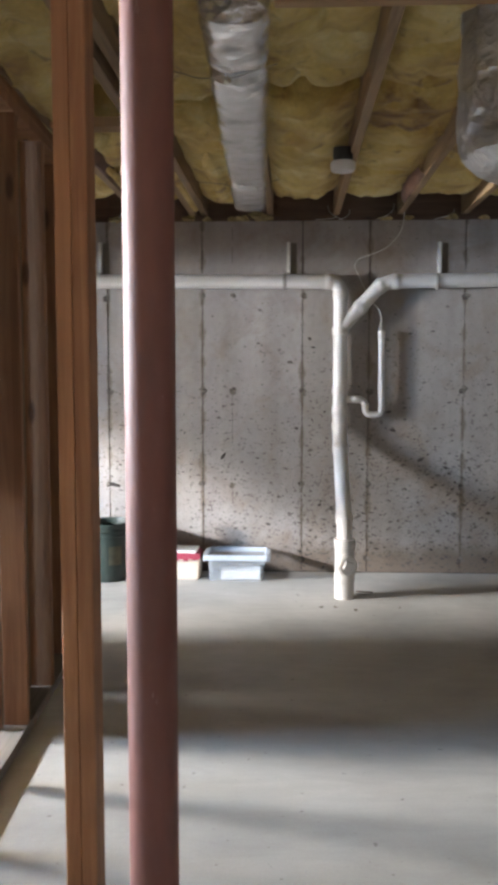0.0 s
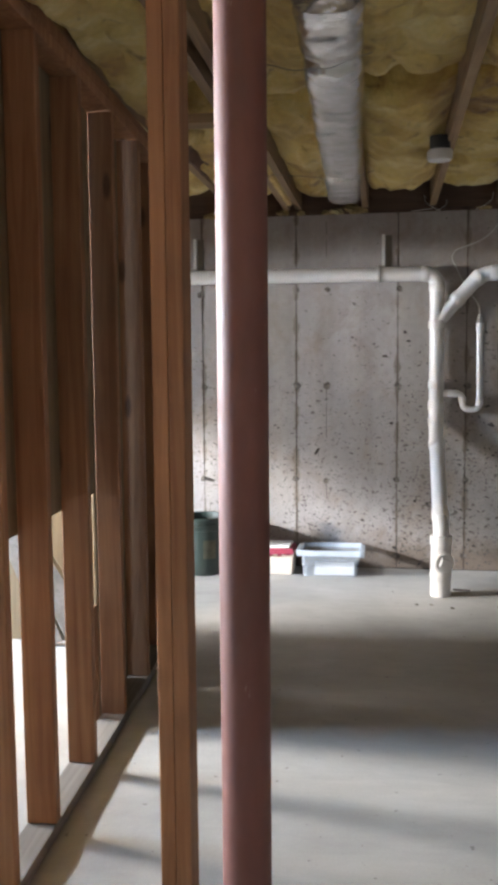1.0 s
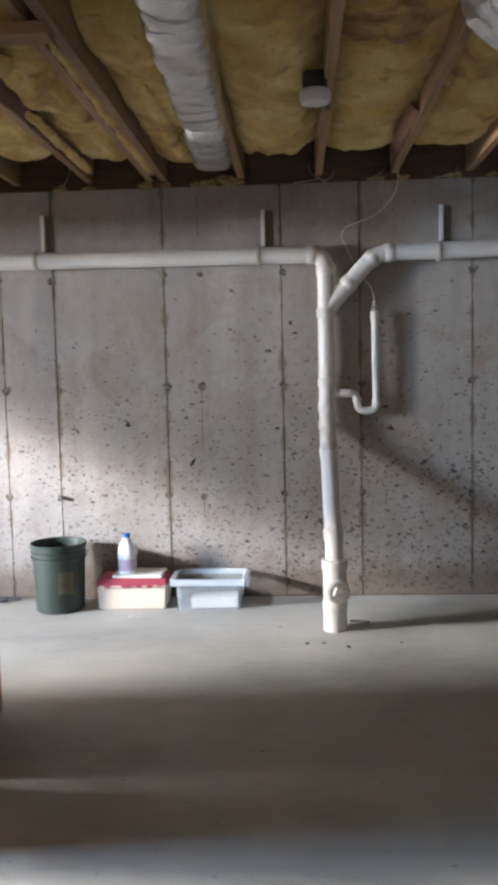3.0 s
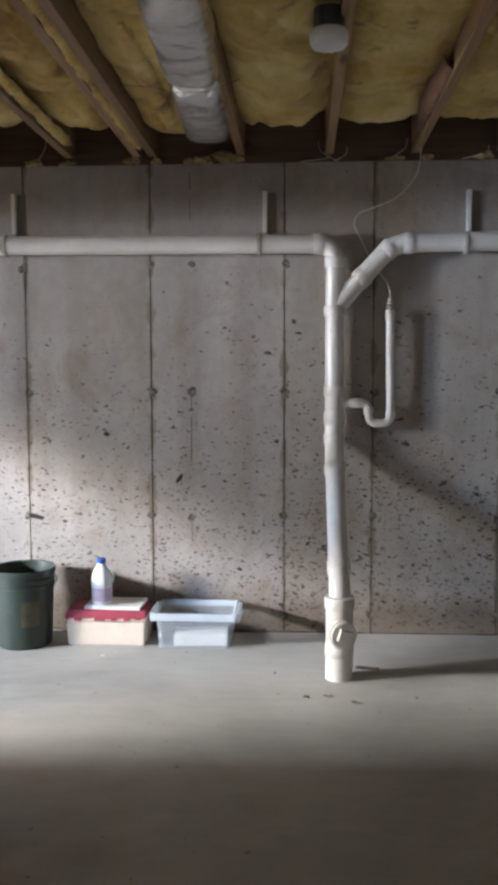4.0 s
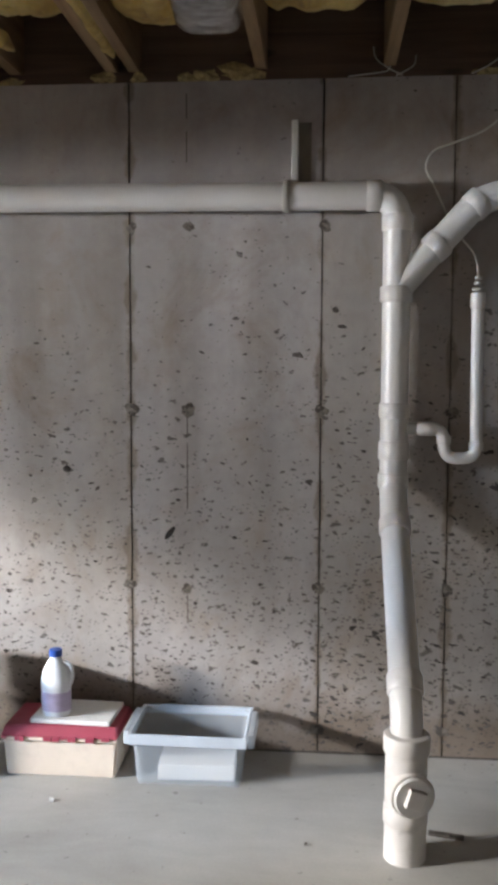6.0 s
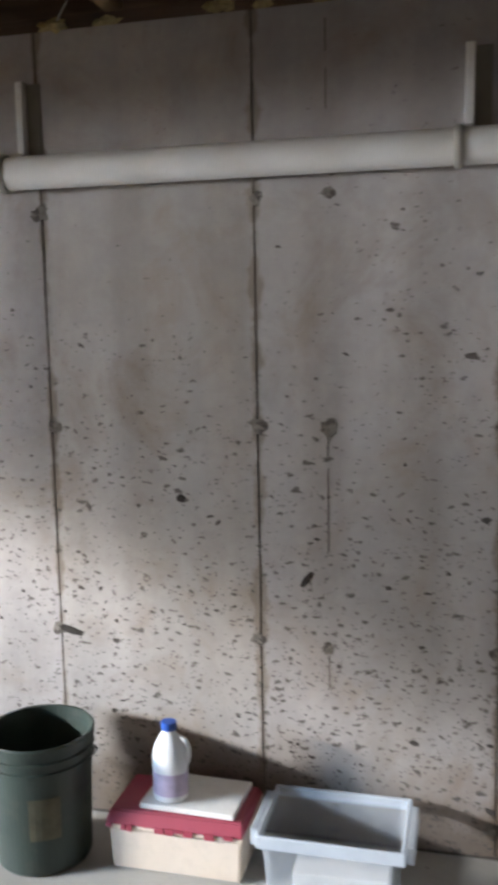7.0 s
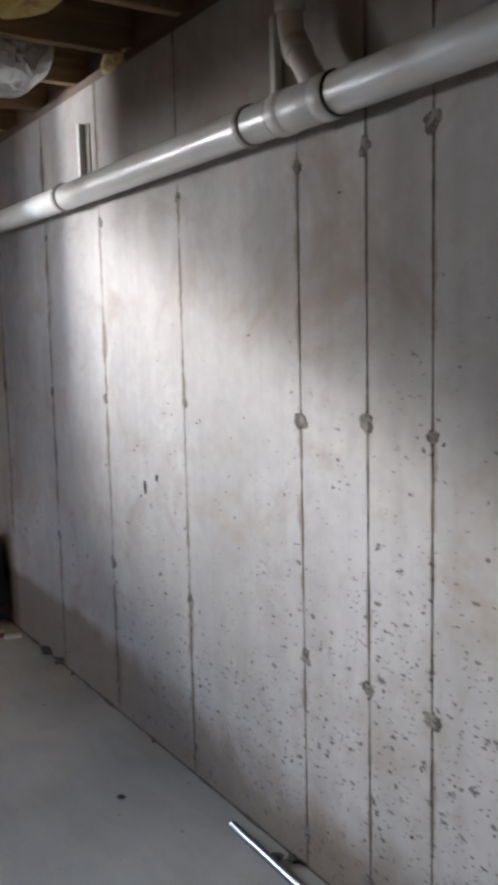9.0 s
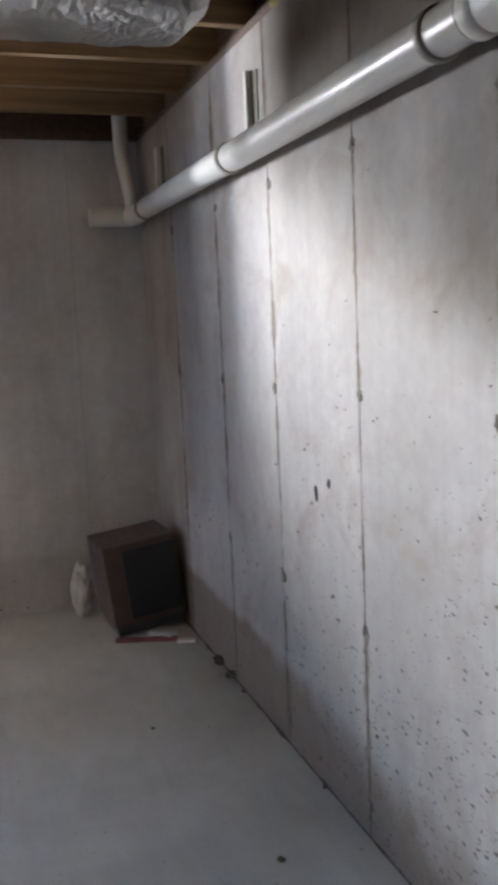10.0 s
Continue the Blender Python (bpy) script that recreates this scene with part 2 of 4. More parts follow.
def cloudy_plastic(name, alpha):
    m, nt, b = nodes_of(name, 0.32)
    p = place(nt)
    nt.links.new(ramp(nt, noise_of(nt, p, 10), [(0.3, (0.66, 0.72, 0.78)), (0.7, (0.78, 0.84, 0.90))]), b.inputs["Base Color"])
    b.inputs["Alpha"].default_value = alpha
    b.inputs["IOR"].default_value = 1.3
    return m


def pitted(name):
    """Small holes, some dark, some shallow and dusty; the shade inside is put into the colour."""
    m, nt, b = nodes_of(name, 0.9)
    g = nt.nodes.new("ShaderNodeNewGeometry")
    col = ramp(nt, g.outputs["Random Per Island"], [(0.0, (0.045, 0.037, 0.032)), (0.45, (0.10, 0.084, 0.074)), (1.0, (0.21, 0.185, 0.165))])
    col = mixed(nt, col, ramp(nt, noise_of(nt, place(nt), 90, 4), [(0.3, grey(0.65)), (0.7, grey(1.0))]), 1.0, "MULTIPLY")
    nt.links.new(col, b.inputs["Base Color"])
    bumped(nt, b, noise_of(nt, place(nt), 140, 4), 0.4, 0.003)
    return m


# lighter, cooler than the panels: bluish haze on the west wall put into the colour
HAZED_WALL = concrete_wall("hazed_concrete", 0.0, (0.47, 0.47, 0.49), (0.60, 0.60, 0.63))
PANEL = concrete_wall("poured_concrete_panel", 0.72)
FLOOR = concrete_floor()
SEAM = plain("dark_seam", (0.028, 0.022, 0.018), 0.9, vary=0.4, scale=40, bump=0.4)
TIE = plain("broken_concrete", (0.075, 0.063, 0.053), 0.95, vary=0.55, scale=60, bump=0.8)
STUD = lumber("stud_lumber", (0.25, 0.105, 0.045), (0.43, 0.215, 0.100), "Z")
PLATE = lumber("plate_lumber", (0.20, 0.17, 0.14), (0.31, 0.28, 0.25), "Y")
JOIST = lumber("joist_lumber", (0.21, 0.130, 0.068), (0.39, 0.262, 0.142), "Y")
BOARD = lumber("cross_lumber", (0.30, 0.17, 0.08), (0.46, 0.29, 0.15), "X")
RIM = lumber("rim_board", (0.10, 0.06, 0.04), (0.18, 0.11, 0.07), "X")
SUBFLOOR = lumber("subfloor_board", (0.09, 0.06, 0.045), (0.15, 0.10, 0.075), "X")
SHEATH = lumber("sheathing_board", (0.20, 0.135, 0.07), (0.32, 0.225, 0.12), "Z")
WOOL = fibreglass()
FOIL = foil("foil_wrap", (0.88, 0.87, 0.86), 0.25, 10, 0.55)
SHINY = foil("bright_foil", (0.78, 0.78, 0.79), 0.34, 32, 1.0)
PRIMER = primed_steel()
PVC = plain("white_pvc", (0.64, 0.62, 0.595), 0.33, vary=0.05, scale=4, bump=0.02, dirt=0.05)
PVC_HUB = plain("white_pvc_hub", (0.63, 0.60, 0.57), 0.42, vary=0.04, scale=9, bump=0.03, dirt=0.18)
STRAP = plain("grey_strap", (0.36, 0.34, 0.30), 0.55, vary=0.1, bump=0.1)
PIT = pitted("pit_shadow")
WIRE = plain("dull_strap", (0.17, 0.15, 0.12), 0.6, vary=0.15)
TUFT = plain("dusty_wool", (0.42, 0.33, 0.16), 0.95, vary=0.45, scale=40, bump=0.9)
TIE_LIGHT = plain("rough_mortar", (0.175, 0.152, 0.13), 0.95, vary=0.5, scale=70, bump=0.8)
RUBBER = plain("black_ring", (0.03, 0.03, 0.03), 0.6)
BUCKET_GREEN = plain("green_plastic", (0.028, 0.042, 0.034), 0.42, vary=0.12, scale=8, bump=0.06, dirt=0.25)
CREAM = plain("cream_board", (0.72, 0.61, 0.50), 0.7, vary=0.05, scale=7, bump=0.05, dirt=0.12)
RED = plain("red_lid", (0.34, 0.045, 0.075), 0.6, vary=0.1, scale=8, bump=0.06)
WHITE = plain("white_board", (0.74, 0.73, 0.70), 0.6, vary=0.05, scale=8, bump=0.05, dirt=0.15)
MILKY = plain("milky_plastic", (0.80, 0.82, 0.84), 0.35, vary=0.03, bump=0.02)
LABEL = plain("lilac_label", (0.52, 0.44, 0.58), 0.45, vary=0.12, scale=30)
BLUE = plain("blue_cap", (0.02, 0.08, 0.36), 0.35)
CLOUDY = cloudy_plastic("cloudy_plastic", 0.17)
CLOUDY_RIM = cloudy_plastic("cloudy_rim_plastic", 0.48)
STEEL = plain("galvanised_steel", (0.20, 0.22, 0.26), 0.24, 0.9, vary=0.03, scale=5, bump=0.0)
DARKSTEEL = plain("dark_steel", (0.08, 0.08, 0.09), 0.4, 0.6)
BROWN = plain("brown_veneer", (0.075, 0.046, 0.042), 0.55, vary=0.2, scale=9)
BLACK = plain("black_grille", (0.018, 0.02, 0.026), 0.75, vary=0.2, scale=60, bump=0.3)
PAPER = plain("grey_paper", (0.45, 0.44, 0.42), 0.8, vary=0.2, scale=20)
FADED_RED = plain("faded_red", (0.15, 0.045, 0.045), 0.7, vary=0.3, scale=25)
KRAFT = plain("kraft_paper", (0.12, 0.058, 0.034), 0.75, vary=0.3, scale=14, bump=0.3)
TAN = plain("faded_tape", (0.10, 0.09, 0.055), 0.7, vary=0.25, scale=25)
CABLE = plain("white_cable", (0.55, 0.53, 0.48), 0.5)

# ---- mesh helpers ----


def mesh_of(bm, name, material, smooth=False):
    me = bpy.data.meshes.new(name)
    bmesh.ops.recalc_face_normals(bm, faces=bm.faces)
    bm.to_mesh(me)
    bm.free()
    for mat in (material if isinstance(material, (list, tuple)) else (material,)):
        me.materials.append(mat)
    if smooth:
        for f in me.polygons:
            f.use_smooth = True
        me.set_sharp_from_angle(angle=radians(38))
    return me


def part(name, bm, material, parent=None, label="", smooth=False):
    ob = new(name, mesh_of(bm, name, material, smooth))
    if parent:
        ob.parent = parent
    return tagged(ob, label)


def thing(name, label, category, group="", at=(0, 0, 0), kind=""):
    ob = new(name)
    ob.location = at
    ob.empty_display_size = 0.05
    return tagged(ob, label, category, group, kind)


def box(lo, hi, bevel=0.0, bm=None):
    bm = bm or bmesh.new()
    c = [(a + b) / 2 for a, b in zip(lo, hi)]
    s = [b - a for a, b in zip(lo, hi)]
    made = bmesh.ops.create_cube(bm, size=1.0, matrix=Matrix.LocRotScale(c, None, s))
    if bevel:
        es = {e for v in made["verts"] for e in v.link_edges}
        bmesh.ops.bevel(bm, geom=list(es), offset=bevel, segments=2, profile=0.5, affect="EDGES")
    return bm


def rounded(pts, radius, steps=6):
    """A polyline with its corners rounded."""
    pts = [Vector(p) for p in pts]
    out = [pts[0]]
    for a, b, c in zip(pts, pts[1:], pts[2:]):
        u, w = (a - b), (c - b)
        r = min(radius, u.length * 0.49, w.length * 0.49)
        p, q = b + u.normalized() * r, b + w.normalized() * r
        for i in range(steps + 1):
            k = i / steps
            out.append(p.lerp(b, k).lerp(b.lerp(q, k), k))
    return out + [pts[-1]]


def tube(pts, r, n=20, bm=None, caps=True, radii=None):
    """A round bar swept along points."""
    bm = bm or bmesh.new()
    pts = [Vector(p) for p in pts]
    up = None
    rings = []
    for i, p in enumerate(pts):
        d = (pts[min(i + 1, len(pts) - 1)] - pts[max(i - 1, 0)]).normalized()
        if up is None:
            up = d.orthogonal().normalized()
        up = (up - d * up.dot(d)).normalized()
        side = d.cross(up)
        rr = radii[i] if radii else r
        rings.append([bm.verts.new(p + (up * math.cos(a) + side * math.sin(a)) * rr) for a in (2 * math.pi * k / n for k in range(n))])
    for a, b in zip(rings, rings[1:]):
        for k in range(n):
            bm.faces.new((a[k], a[(k + 1) % n], b[(k + 1) % n], b[k]))
    if caps:
        bm.faces.new(rings[0])
        bm.faces.new(list(reversed(rings[-1])))
    return bm


def lathe(profile, n=40, centre=(0, 0), bm=None):
    """Turns (radius, height) pairs round the upright axis."""
    bm = bm or bmesh.new()
    rings = []
    for r, z in profile:
        rings.append([bm.verts.new((centre[0] + r * math.cos(2 * math.pi * k / n), centre[1] + r * math.sin(2 * math.pi * k / n), z)) for k in range(n)])
    for a, b in zip(rings, rings[1:]):
        for k in range(n):
            bm.faces.new((a[k], a[(k + 1) % n], b[(k + 1) % n], b[k]))
    for ring in (rings[0], rings[-1]):
        bm.faces.new(ring)
    return bm


def ring_round(p, d, r, length, n=24, flare=0.0):
    """A collar round a pipe, with softened rims."""
    p, d = Vector(p), Vector(d).normalized()
    h = length / 2
    pts = [p - d * h, p - d * (h - 0.004), p + d * (h - 0.004), p + d * h]
    return tube(pts, r, n, radii=[r - 0.003, r, r + flare, r + flare - 0.003])


# ---- the shell ----
WEST, EAST, SOUTH, NORTH = -5.4, 4.6, -3.2, 5.85
TOP = 2.28
JB, JT = 2.318, 2.553

floor = tagged(part("floor", box((WEST - 0.3, SOUTH - 0.3, -0.12), (EAST + 0.3, NORTH + 0.3, 0.0)), FLOOR), "bare grey trowelled concrete slab with stains", "floor", kind="structure")
wall_n = tagged(part("wall_north", box((WEST - 0.25, NORTH + 0.015, 0.0), (EAST + 0.25, NORTH + 0.26, TOP)), SEAM), "grey poured concrete basement wall with form lines and pits", "wall", kind="structure")
tagged(part("wall_east", box((EAST, SOUTH, 0.0), (EAST + 0.25, NORTH, TOP)), HAZED_WALL), "grey poured concrete basement wall", "wall", kind="structure")
# unseen opening left for the southern fill lamp
bm = bmesh.new()
for lo, hi in (((WEST - 0.25, 0.0), (-4.7, TOP)), ((-4.7, 0.0), (-4.0, 1.30)), ((-4.7, 2.10), (-4.0, TOP)), ((-4.0, 0.0), (EAST + 0.25, TOP))):
    box((lo[0], SOUTH - 0.25, lo[1]), (hi[0], SOUTH, hi[1]), bm=bm)
tagged(part("wall_south", bm, HAZED_WALL), "grey poured concrete basement wall", "wall", kind="structure")
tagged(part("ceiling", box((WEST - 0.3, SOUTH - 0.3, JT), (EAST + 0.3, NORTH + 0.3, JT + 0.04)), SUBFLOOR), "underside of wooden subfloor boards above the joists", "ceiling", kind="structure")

# west wall with an added opening for blue fill, then the window opening
WINDOWS = [(2.35, 3.05, 1.25, 2.05), (3.22, 4.06, 1.65, 2.12)]
bm = bmesh.new()
ys = [SOUTH] + [v for w in WINDOWS for v in w[:2]] + [NORTH + 0.012]
for i, (a, b) in enumerate(zip(ys, ys[1:])):
    if i % 2 == 0:
        box((WEST - 0.25, a, 0.0), (WEST, b, TOP), bm=bm)
    else:
        w = WINDOWS[i // 2]
        box((WEST - 0.25, a, 0.0), (WEST, b, w[2]), bm=bm)
        box((WEST - 0.25, a, w[3]), (WEST, b, TOP), bm=bm)
tagged(part("wall_west", bm, HAZED_WALL), "grey poured concrete wall with a small high window and an added opening", "wall", kind="structure")

for y in (5.50, 5.05, 4.45, 2.9, 1.7, 0.6):
    part("form_seam", box((WEST - 0.004, y - 0.0015, 0.0), (WEST + 0.0012, y + 0.0015, TOP - 0.002)), STRAP, bpy.data.objects["wall_west"])

# unseen slatted baffle, added; the slanting foot of its slats cuts the window light
baffle_side = thing("light_baffle_side", "unseen slatted baffle added to shape the window light on the wall", "wall", kind="structure")
x = -5.23
while x < -1.45:
    foot = 1.84 - 0.40 * (x + 4.75) if x > -4.76 else 1.30
    wide = 0.055 if x < -4.76 else 0.122 if x < -4.15 else 0.134 if x < -3.35 else 0.115
    part("slat", box((x, 4.725, foot), (x + wide, 4.731, JB - 0.002), 0.001), SHEATH, baffle_side)
    x += 0.07 if x < -4.83 else 0.16
part("header_board", box((-4.62, 4.684, 1.90), (-1.45, 4.722, JB - 0.002), 0.003), SHEATH, baffle_side, "added wide board that blocks window light above the slats")
# added to keep the window lamp's upward spill off the ceiling
part("header_board", box((-2.32, 3.60, 2.04), (-2.28, 4.683, JB - 0.002), 0.003), SHEATH, baffle_side, "added wide board that blocks window light above the slats")

# second unseen baffle, added to thin window light on column and near floor
baffle_end = thing("light_baffle_end", "unseen slatted baffle added to thin the window light behind the partition", "wall", kind="structure")
for i in range(11):
    y = 2.15 + 0.085 * i
    wide = 0.044
    part("slat", box((-3.006, y, 0.0), (-3.0, y + wide, JB - 0.002), 0.001), SHEATH, baffle_end)

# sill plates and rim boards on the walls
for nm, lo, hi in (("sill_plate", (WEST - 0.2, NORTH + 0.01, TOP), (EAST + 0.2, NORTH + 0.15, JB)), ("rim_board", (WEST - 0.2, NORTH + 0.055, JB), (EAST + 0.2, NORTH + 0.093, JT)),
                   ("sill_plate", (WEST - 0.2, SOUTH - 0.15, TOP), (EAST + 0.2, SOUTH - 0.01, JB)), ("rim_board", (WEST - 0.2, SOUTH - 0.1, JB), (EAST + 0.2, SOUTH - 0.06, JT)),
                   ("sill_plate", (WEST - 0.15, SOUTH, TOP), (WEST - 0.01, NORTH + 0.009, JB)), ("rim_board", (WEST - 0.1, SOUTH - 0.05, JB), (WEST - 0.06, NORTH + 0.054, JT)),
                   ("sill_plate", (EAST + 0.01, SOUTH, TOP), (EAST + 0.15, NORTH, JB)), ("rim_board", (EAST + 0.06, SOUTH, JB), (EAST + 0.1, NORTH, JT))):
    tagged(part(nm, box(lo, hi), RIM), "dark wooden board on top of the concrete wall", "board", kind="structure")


def stick(lo, hi, material, name, parent=None, label="", bevel=0.003):
    """A length of sawn lumber with eased edges, its origin at its foot."""
    c = Vector([(a + b) / 2 for a, b in zip(lo, hi)])
    h = Vector([(b - a) / 2 for a, b in zip(lo, hi)])
    ob = part(name, box(-h, h, bevel), material, parent, label)
    ob.location = c
    return ob


# floor joists overhead
JOISTS = [-0.15 + 0.406 * k + (0.019 if k == 0 else 0.034 if k > 0 else 0.0) for k in range(-12, 12)]
for x in JOISTS:
    for off in ((0.0, -0.075) if abs(x + 0.556) < 0.02 else (0.0,)):
        tagged(stick((x - 0.019 + off, SOUTH - 0.05, JB), (x + 0.019 + off, NORTH + 0.05, JT), JOIST, "ceiling_joist"), "rough-sawn brown wooden floor joist overhead", "joist", "joists overhead", "structure")


def batt(x0, x1, y0, y1, sag, seed):
    """One glass wool batt pressed between two joists: quilted, bulging down, with ragged round ends."""
    bm = bmesh.new()
    nx, ny = 14, max(10, int((y1 - y0) / 0.035))
    grid = []
    for j in range(ny + 1):
        row = []
        k = j / ny
        y = y0 + (y1 - y0) * k
        end = min(k, 1 - k) * (y1 - y0)
        lip = min(1.0, end / 0.17)
        lip = math.sqrt(max(0.0, 1 - (1 - lip) ** 2))
        for i in range(nx + 1):
            u = i / nx
            x = x0 + (x1 - x0) * u
            edge = 1 - abs(2 * u - 1) ** 4
            lump = noise.noise(Vector((x * 5 + seed, y * 3, seed))) * 0.036 + noise.noise(Vector((x * 14, y * 11 + seed, seed * 2))) * 0.018 + noise.noise(Vector((x * 30, y * 26, seed))) * 0.006
            fold = max(0.0, 1 - abs(noise.noise(Vector((x * 2.2 + seed * 3, y * 2.6, seed)))) * 7) + 0.6 * max(0.0, 1 - abs(noise.noise(Vector((x * 4.5, y * 5 + seed, 9.0)))) * 7)
            lump -= 0.034 * fold * edge
            z = JB + 0.085 - (sag * edge + lump) * lip + (1 - lip) * 0.10 + noise.noise(Vector((seed, y * 1.7, 0))) * 0.02
            wob = noise.noise(Vector((x * 9, seed, 3.1))) * 0.03 * (1 - lip)
            row.append(bm.verts.new((x, y + wob, min(z, JT - 0.01))))
        grid.append(row)
    for j in range(ny):
        for i in range(nx):
            bm.faces.new((grid[j][i], grid[j][i + 1], grid[j + 1][i + 1], grid[j + 1][i]))
    top = [bm.verts.new((x0 if i == 0 else x1, y0 if j == 0 else y1, JT - 0.004)) for j, i in ((0, 0), (0, 1), (1, 1), (1, 0))]
    bm.faces.new(top)
    return bm


rng = random.Random(5)
for a, b in zip(JOISTS, JOISTS[1:]):
    if a < -3.75:
        continue
    x0, x1 = a + 0.02, b - 0.02
    if abs(b + 0.556) < 0.02:
        x1 -= 0.075
    cut = 3.62 + rng.uniform(-0.14, 0.12)
    spans = [(SOUTH + 0.1, 0.2), (0.24, 2.0 + rng.uniform(-0.2, 0.2)), (2.3, cut), (cut + 0.07, 5.60 + rng.uniform(-0.05, 0.06))]
    for y0, y1 in spans:
        tagged(part("insulation_batt", batt(x0, x1, y0, y1, rng.uniform(0.035, 0.075), rng.uniform(0, 50)), WOOL, smooth=True), "yellow glass wool insulation batt sagging between joists", "insulation", "insulation batts overhead")


def tuft(x, y, z, size, seed):
    bm = bmesh.new()
    bmesh.ops.create_icosphere(bm, subdivisions=3, radius=1.0)
    for v in bm.verts:
        n = noise.noise(v.co * 1.1 + Vector((seed, 0, 0))) * 0.5 + noise.noise(v.co * 2.6 + Vector((0, seed, 0))) * 0.45 + noise.noise(v.co * 7) * 0.12
        v.co = Vector((v.co.x * size[0], v.co.y * size[1], v.co.z * size[2])) * (1 + n)
    ob = part("insulation_tuft", bm, TUFT, smooth=True)
    ob.location = (x, y, z)
    return tagged(ob, "torn tuft of yellow glass wool stuffed above the wall", "insulation", "insulation tufts")


for i, (x, w, h) in enumerate(((-0.20, 0.11, 0.030), (-0.31, 0.07, 0.022), (-0.38, 0.05, 0.016), (-0.655, 0.06, 0.022), (-0.54, 0.04, 0.018), (-0.97, 0.06, 0.014), (-1.13, 0.07, 0.02), (0.60, 0.06, 0.013), (0.75, 0.05, 0.015), (-3.46, 0.12, 0.04), (-1.6, 0.08, 0.016), (1.02, 0.07, 0.02), (1.22, 0.05, 0.015))):
    tuft(x, NORTH + 0.022, TOP + h * 0.9, (w * 0.7, 0.035, h), i * 3.7)

# loose pale fibres and strings caught along the wall top
for i, (x, dx, up, out) in enumerate(((0.22, 0.13, 0.012, 0.01), (0.285, -0.09, 0.05, 0.02), (0.34, 0.06, 0.03, 0.015), (0.60, 0.10, 0.055, 0.02), (-1.10, 0.05, 0.07, 0.03), (0.97, 0.12, 0.03, 0.02))):
    y, z = NORTH + 0.004, TOP + 0.005
    ob = part("loose_fibre", tube(rounded([(x - dx * 0.5, y, z), (x, y - out, z + up * 0.3), (x + dx * 0.5, y - out * 0.5, z + up), (x + dx * 0.55, y + 0.01, z + up * 1.5 + 0.02)], 0.03, 4), 0.0022, 6), CABLE, smooth=True)
    tagged(ob, "pale loose fibre strand caught on top of the wall", "fibre", "loose fibres along the wall top")

# drooping batt beside the partition
bm = bmesh.new()
rows = []
for j in range(50):
    y = 2.05 + j * 0.04
    row = []
    for i in range(13):
        a = math.pi * i / 12
        n = noise.noise(Vector((i * 0.4, y * 4, 2.0))) * 0.03 + noise.noise(Vector((i * 0.9, y * 9, 7.0))) * 0.015
        row.append(bm.verts.new((-0.86 - 0.075 * math.cos(a) + n, y, 2.36 - (0.075 + 0.03 * math.sin(y * 4)) * math.sin(a) + n)))
    rows.append(row)
for a, b in zip(rows, rows[1:]):
    for i in range(12):
        bm.faces.new((a[i], a[i + 1], b[i + 1], b[i]))
    bm.faces.new((a[12], a[0], b[0], b[12]))
bm.faces.new(rows[0])
bm.faces.new(rows[-1])
tagged(part("insulation_roll", bm, WOOL, smooth=True), "long drooping strip of yellow glass wool along the partition top", "insulation")



def wool_strip(x, y0, y1, half, z, drop, seed, label):
    """A lumpy strip of glass wool squeezed out below the joists."""
    bm = bmesh.new()
    rows = []
    n = int((y1 - y0) / 0.03)
    for j in range(n + 1):
        y = y0 + (y1 - y0) * j / n
        swell = 0.55 + 0.75 * abs(noise.noise(Vector((seed, y * 2.3, 1.0)))) + 0.4 * noise.noise(Vector((seed, y * 9, 4.0)))
        end = min(1.0, min(j, n - j) / 3 + 0.15)
        row = []
        for i in range(11):
            a = math.pi * i / 10
            w = noise.noise(Vector((i * 0.5 + seed, y * 13, 2.0))) * 0.010
            row.append(bm.verts.new((x - half * end * math.cos(a) + w, y, z - drop * swell * end * math.sin(a) + w)))
        rows.append(row)
    for a, b in zip(rows, rows[1:]):
        for i in range(10):
            bm.faces.new((a[i], a[i + 1], b[i + 1], b[i]))
        bm.faces.new((a[10], a[0], b[0], b[10]))
    bm.faces.new(rows[0])
    bm.faces.new(rows[-1])
    return tagged(part("insulation_strip", bm, WOOL, smooth=True), label, "insulation", "torn insulation strips")


wool_strip(-0.593, 3.75, 5.74, 0.018, JB + 0.010, 0.026, 3.0, "torn tan strip of glass wool squeezed below the joists")
wool_strip(-0.915, 4.5, 5.72, 0.025, JB + 0.030, 0.035, 14.0, "torn tan strip of glass wool squeezed below the joists")
wool_strip(-0.395, 4.3, 5.55, 0.035, JB + 0.035, 0.040, 21.0, "ragged yellow edge of glass wool beside the duct")


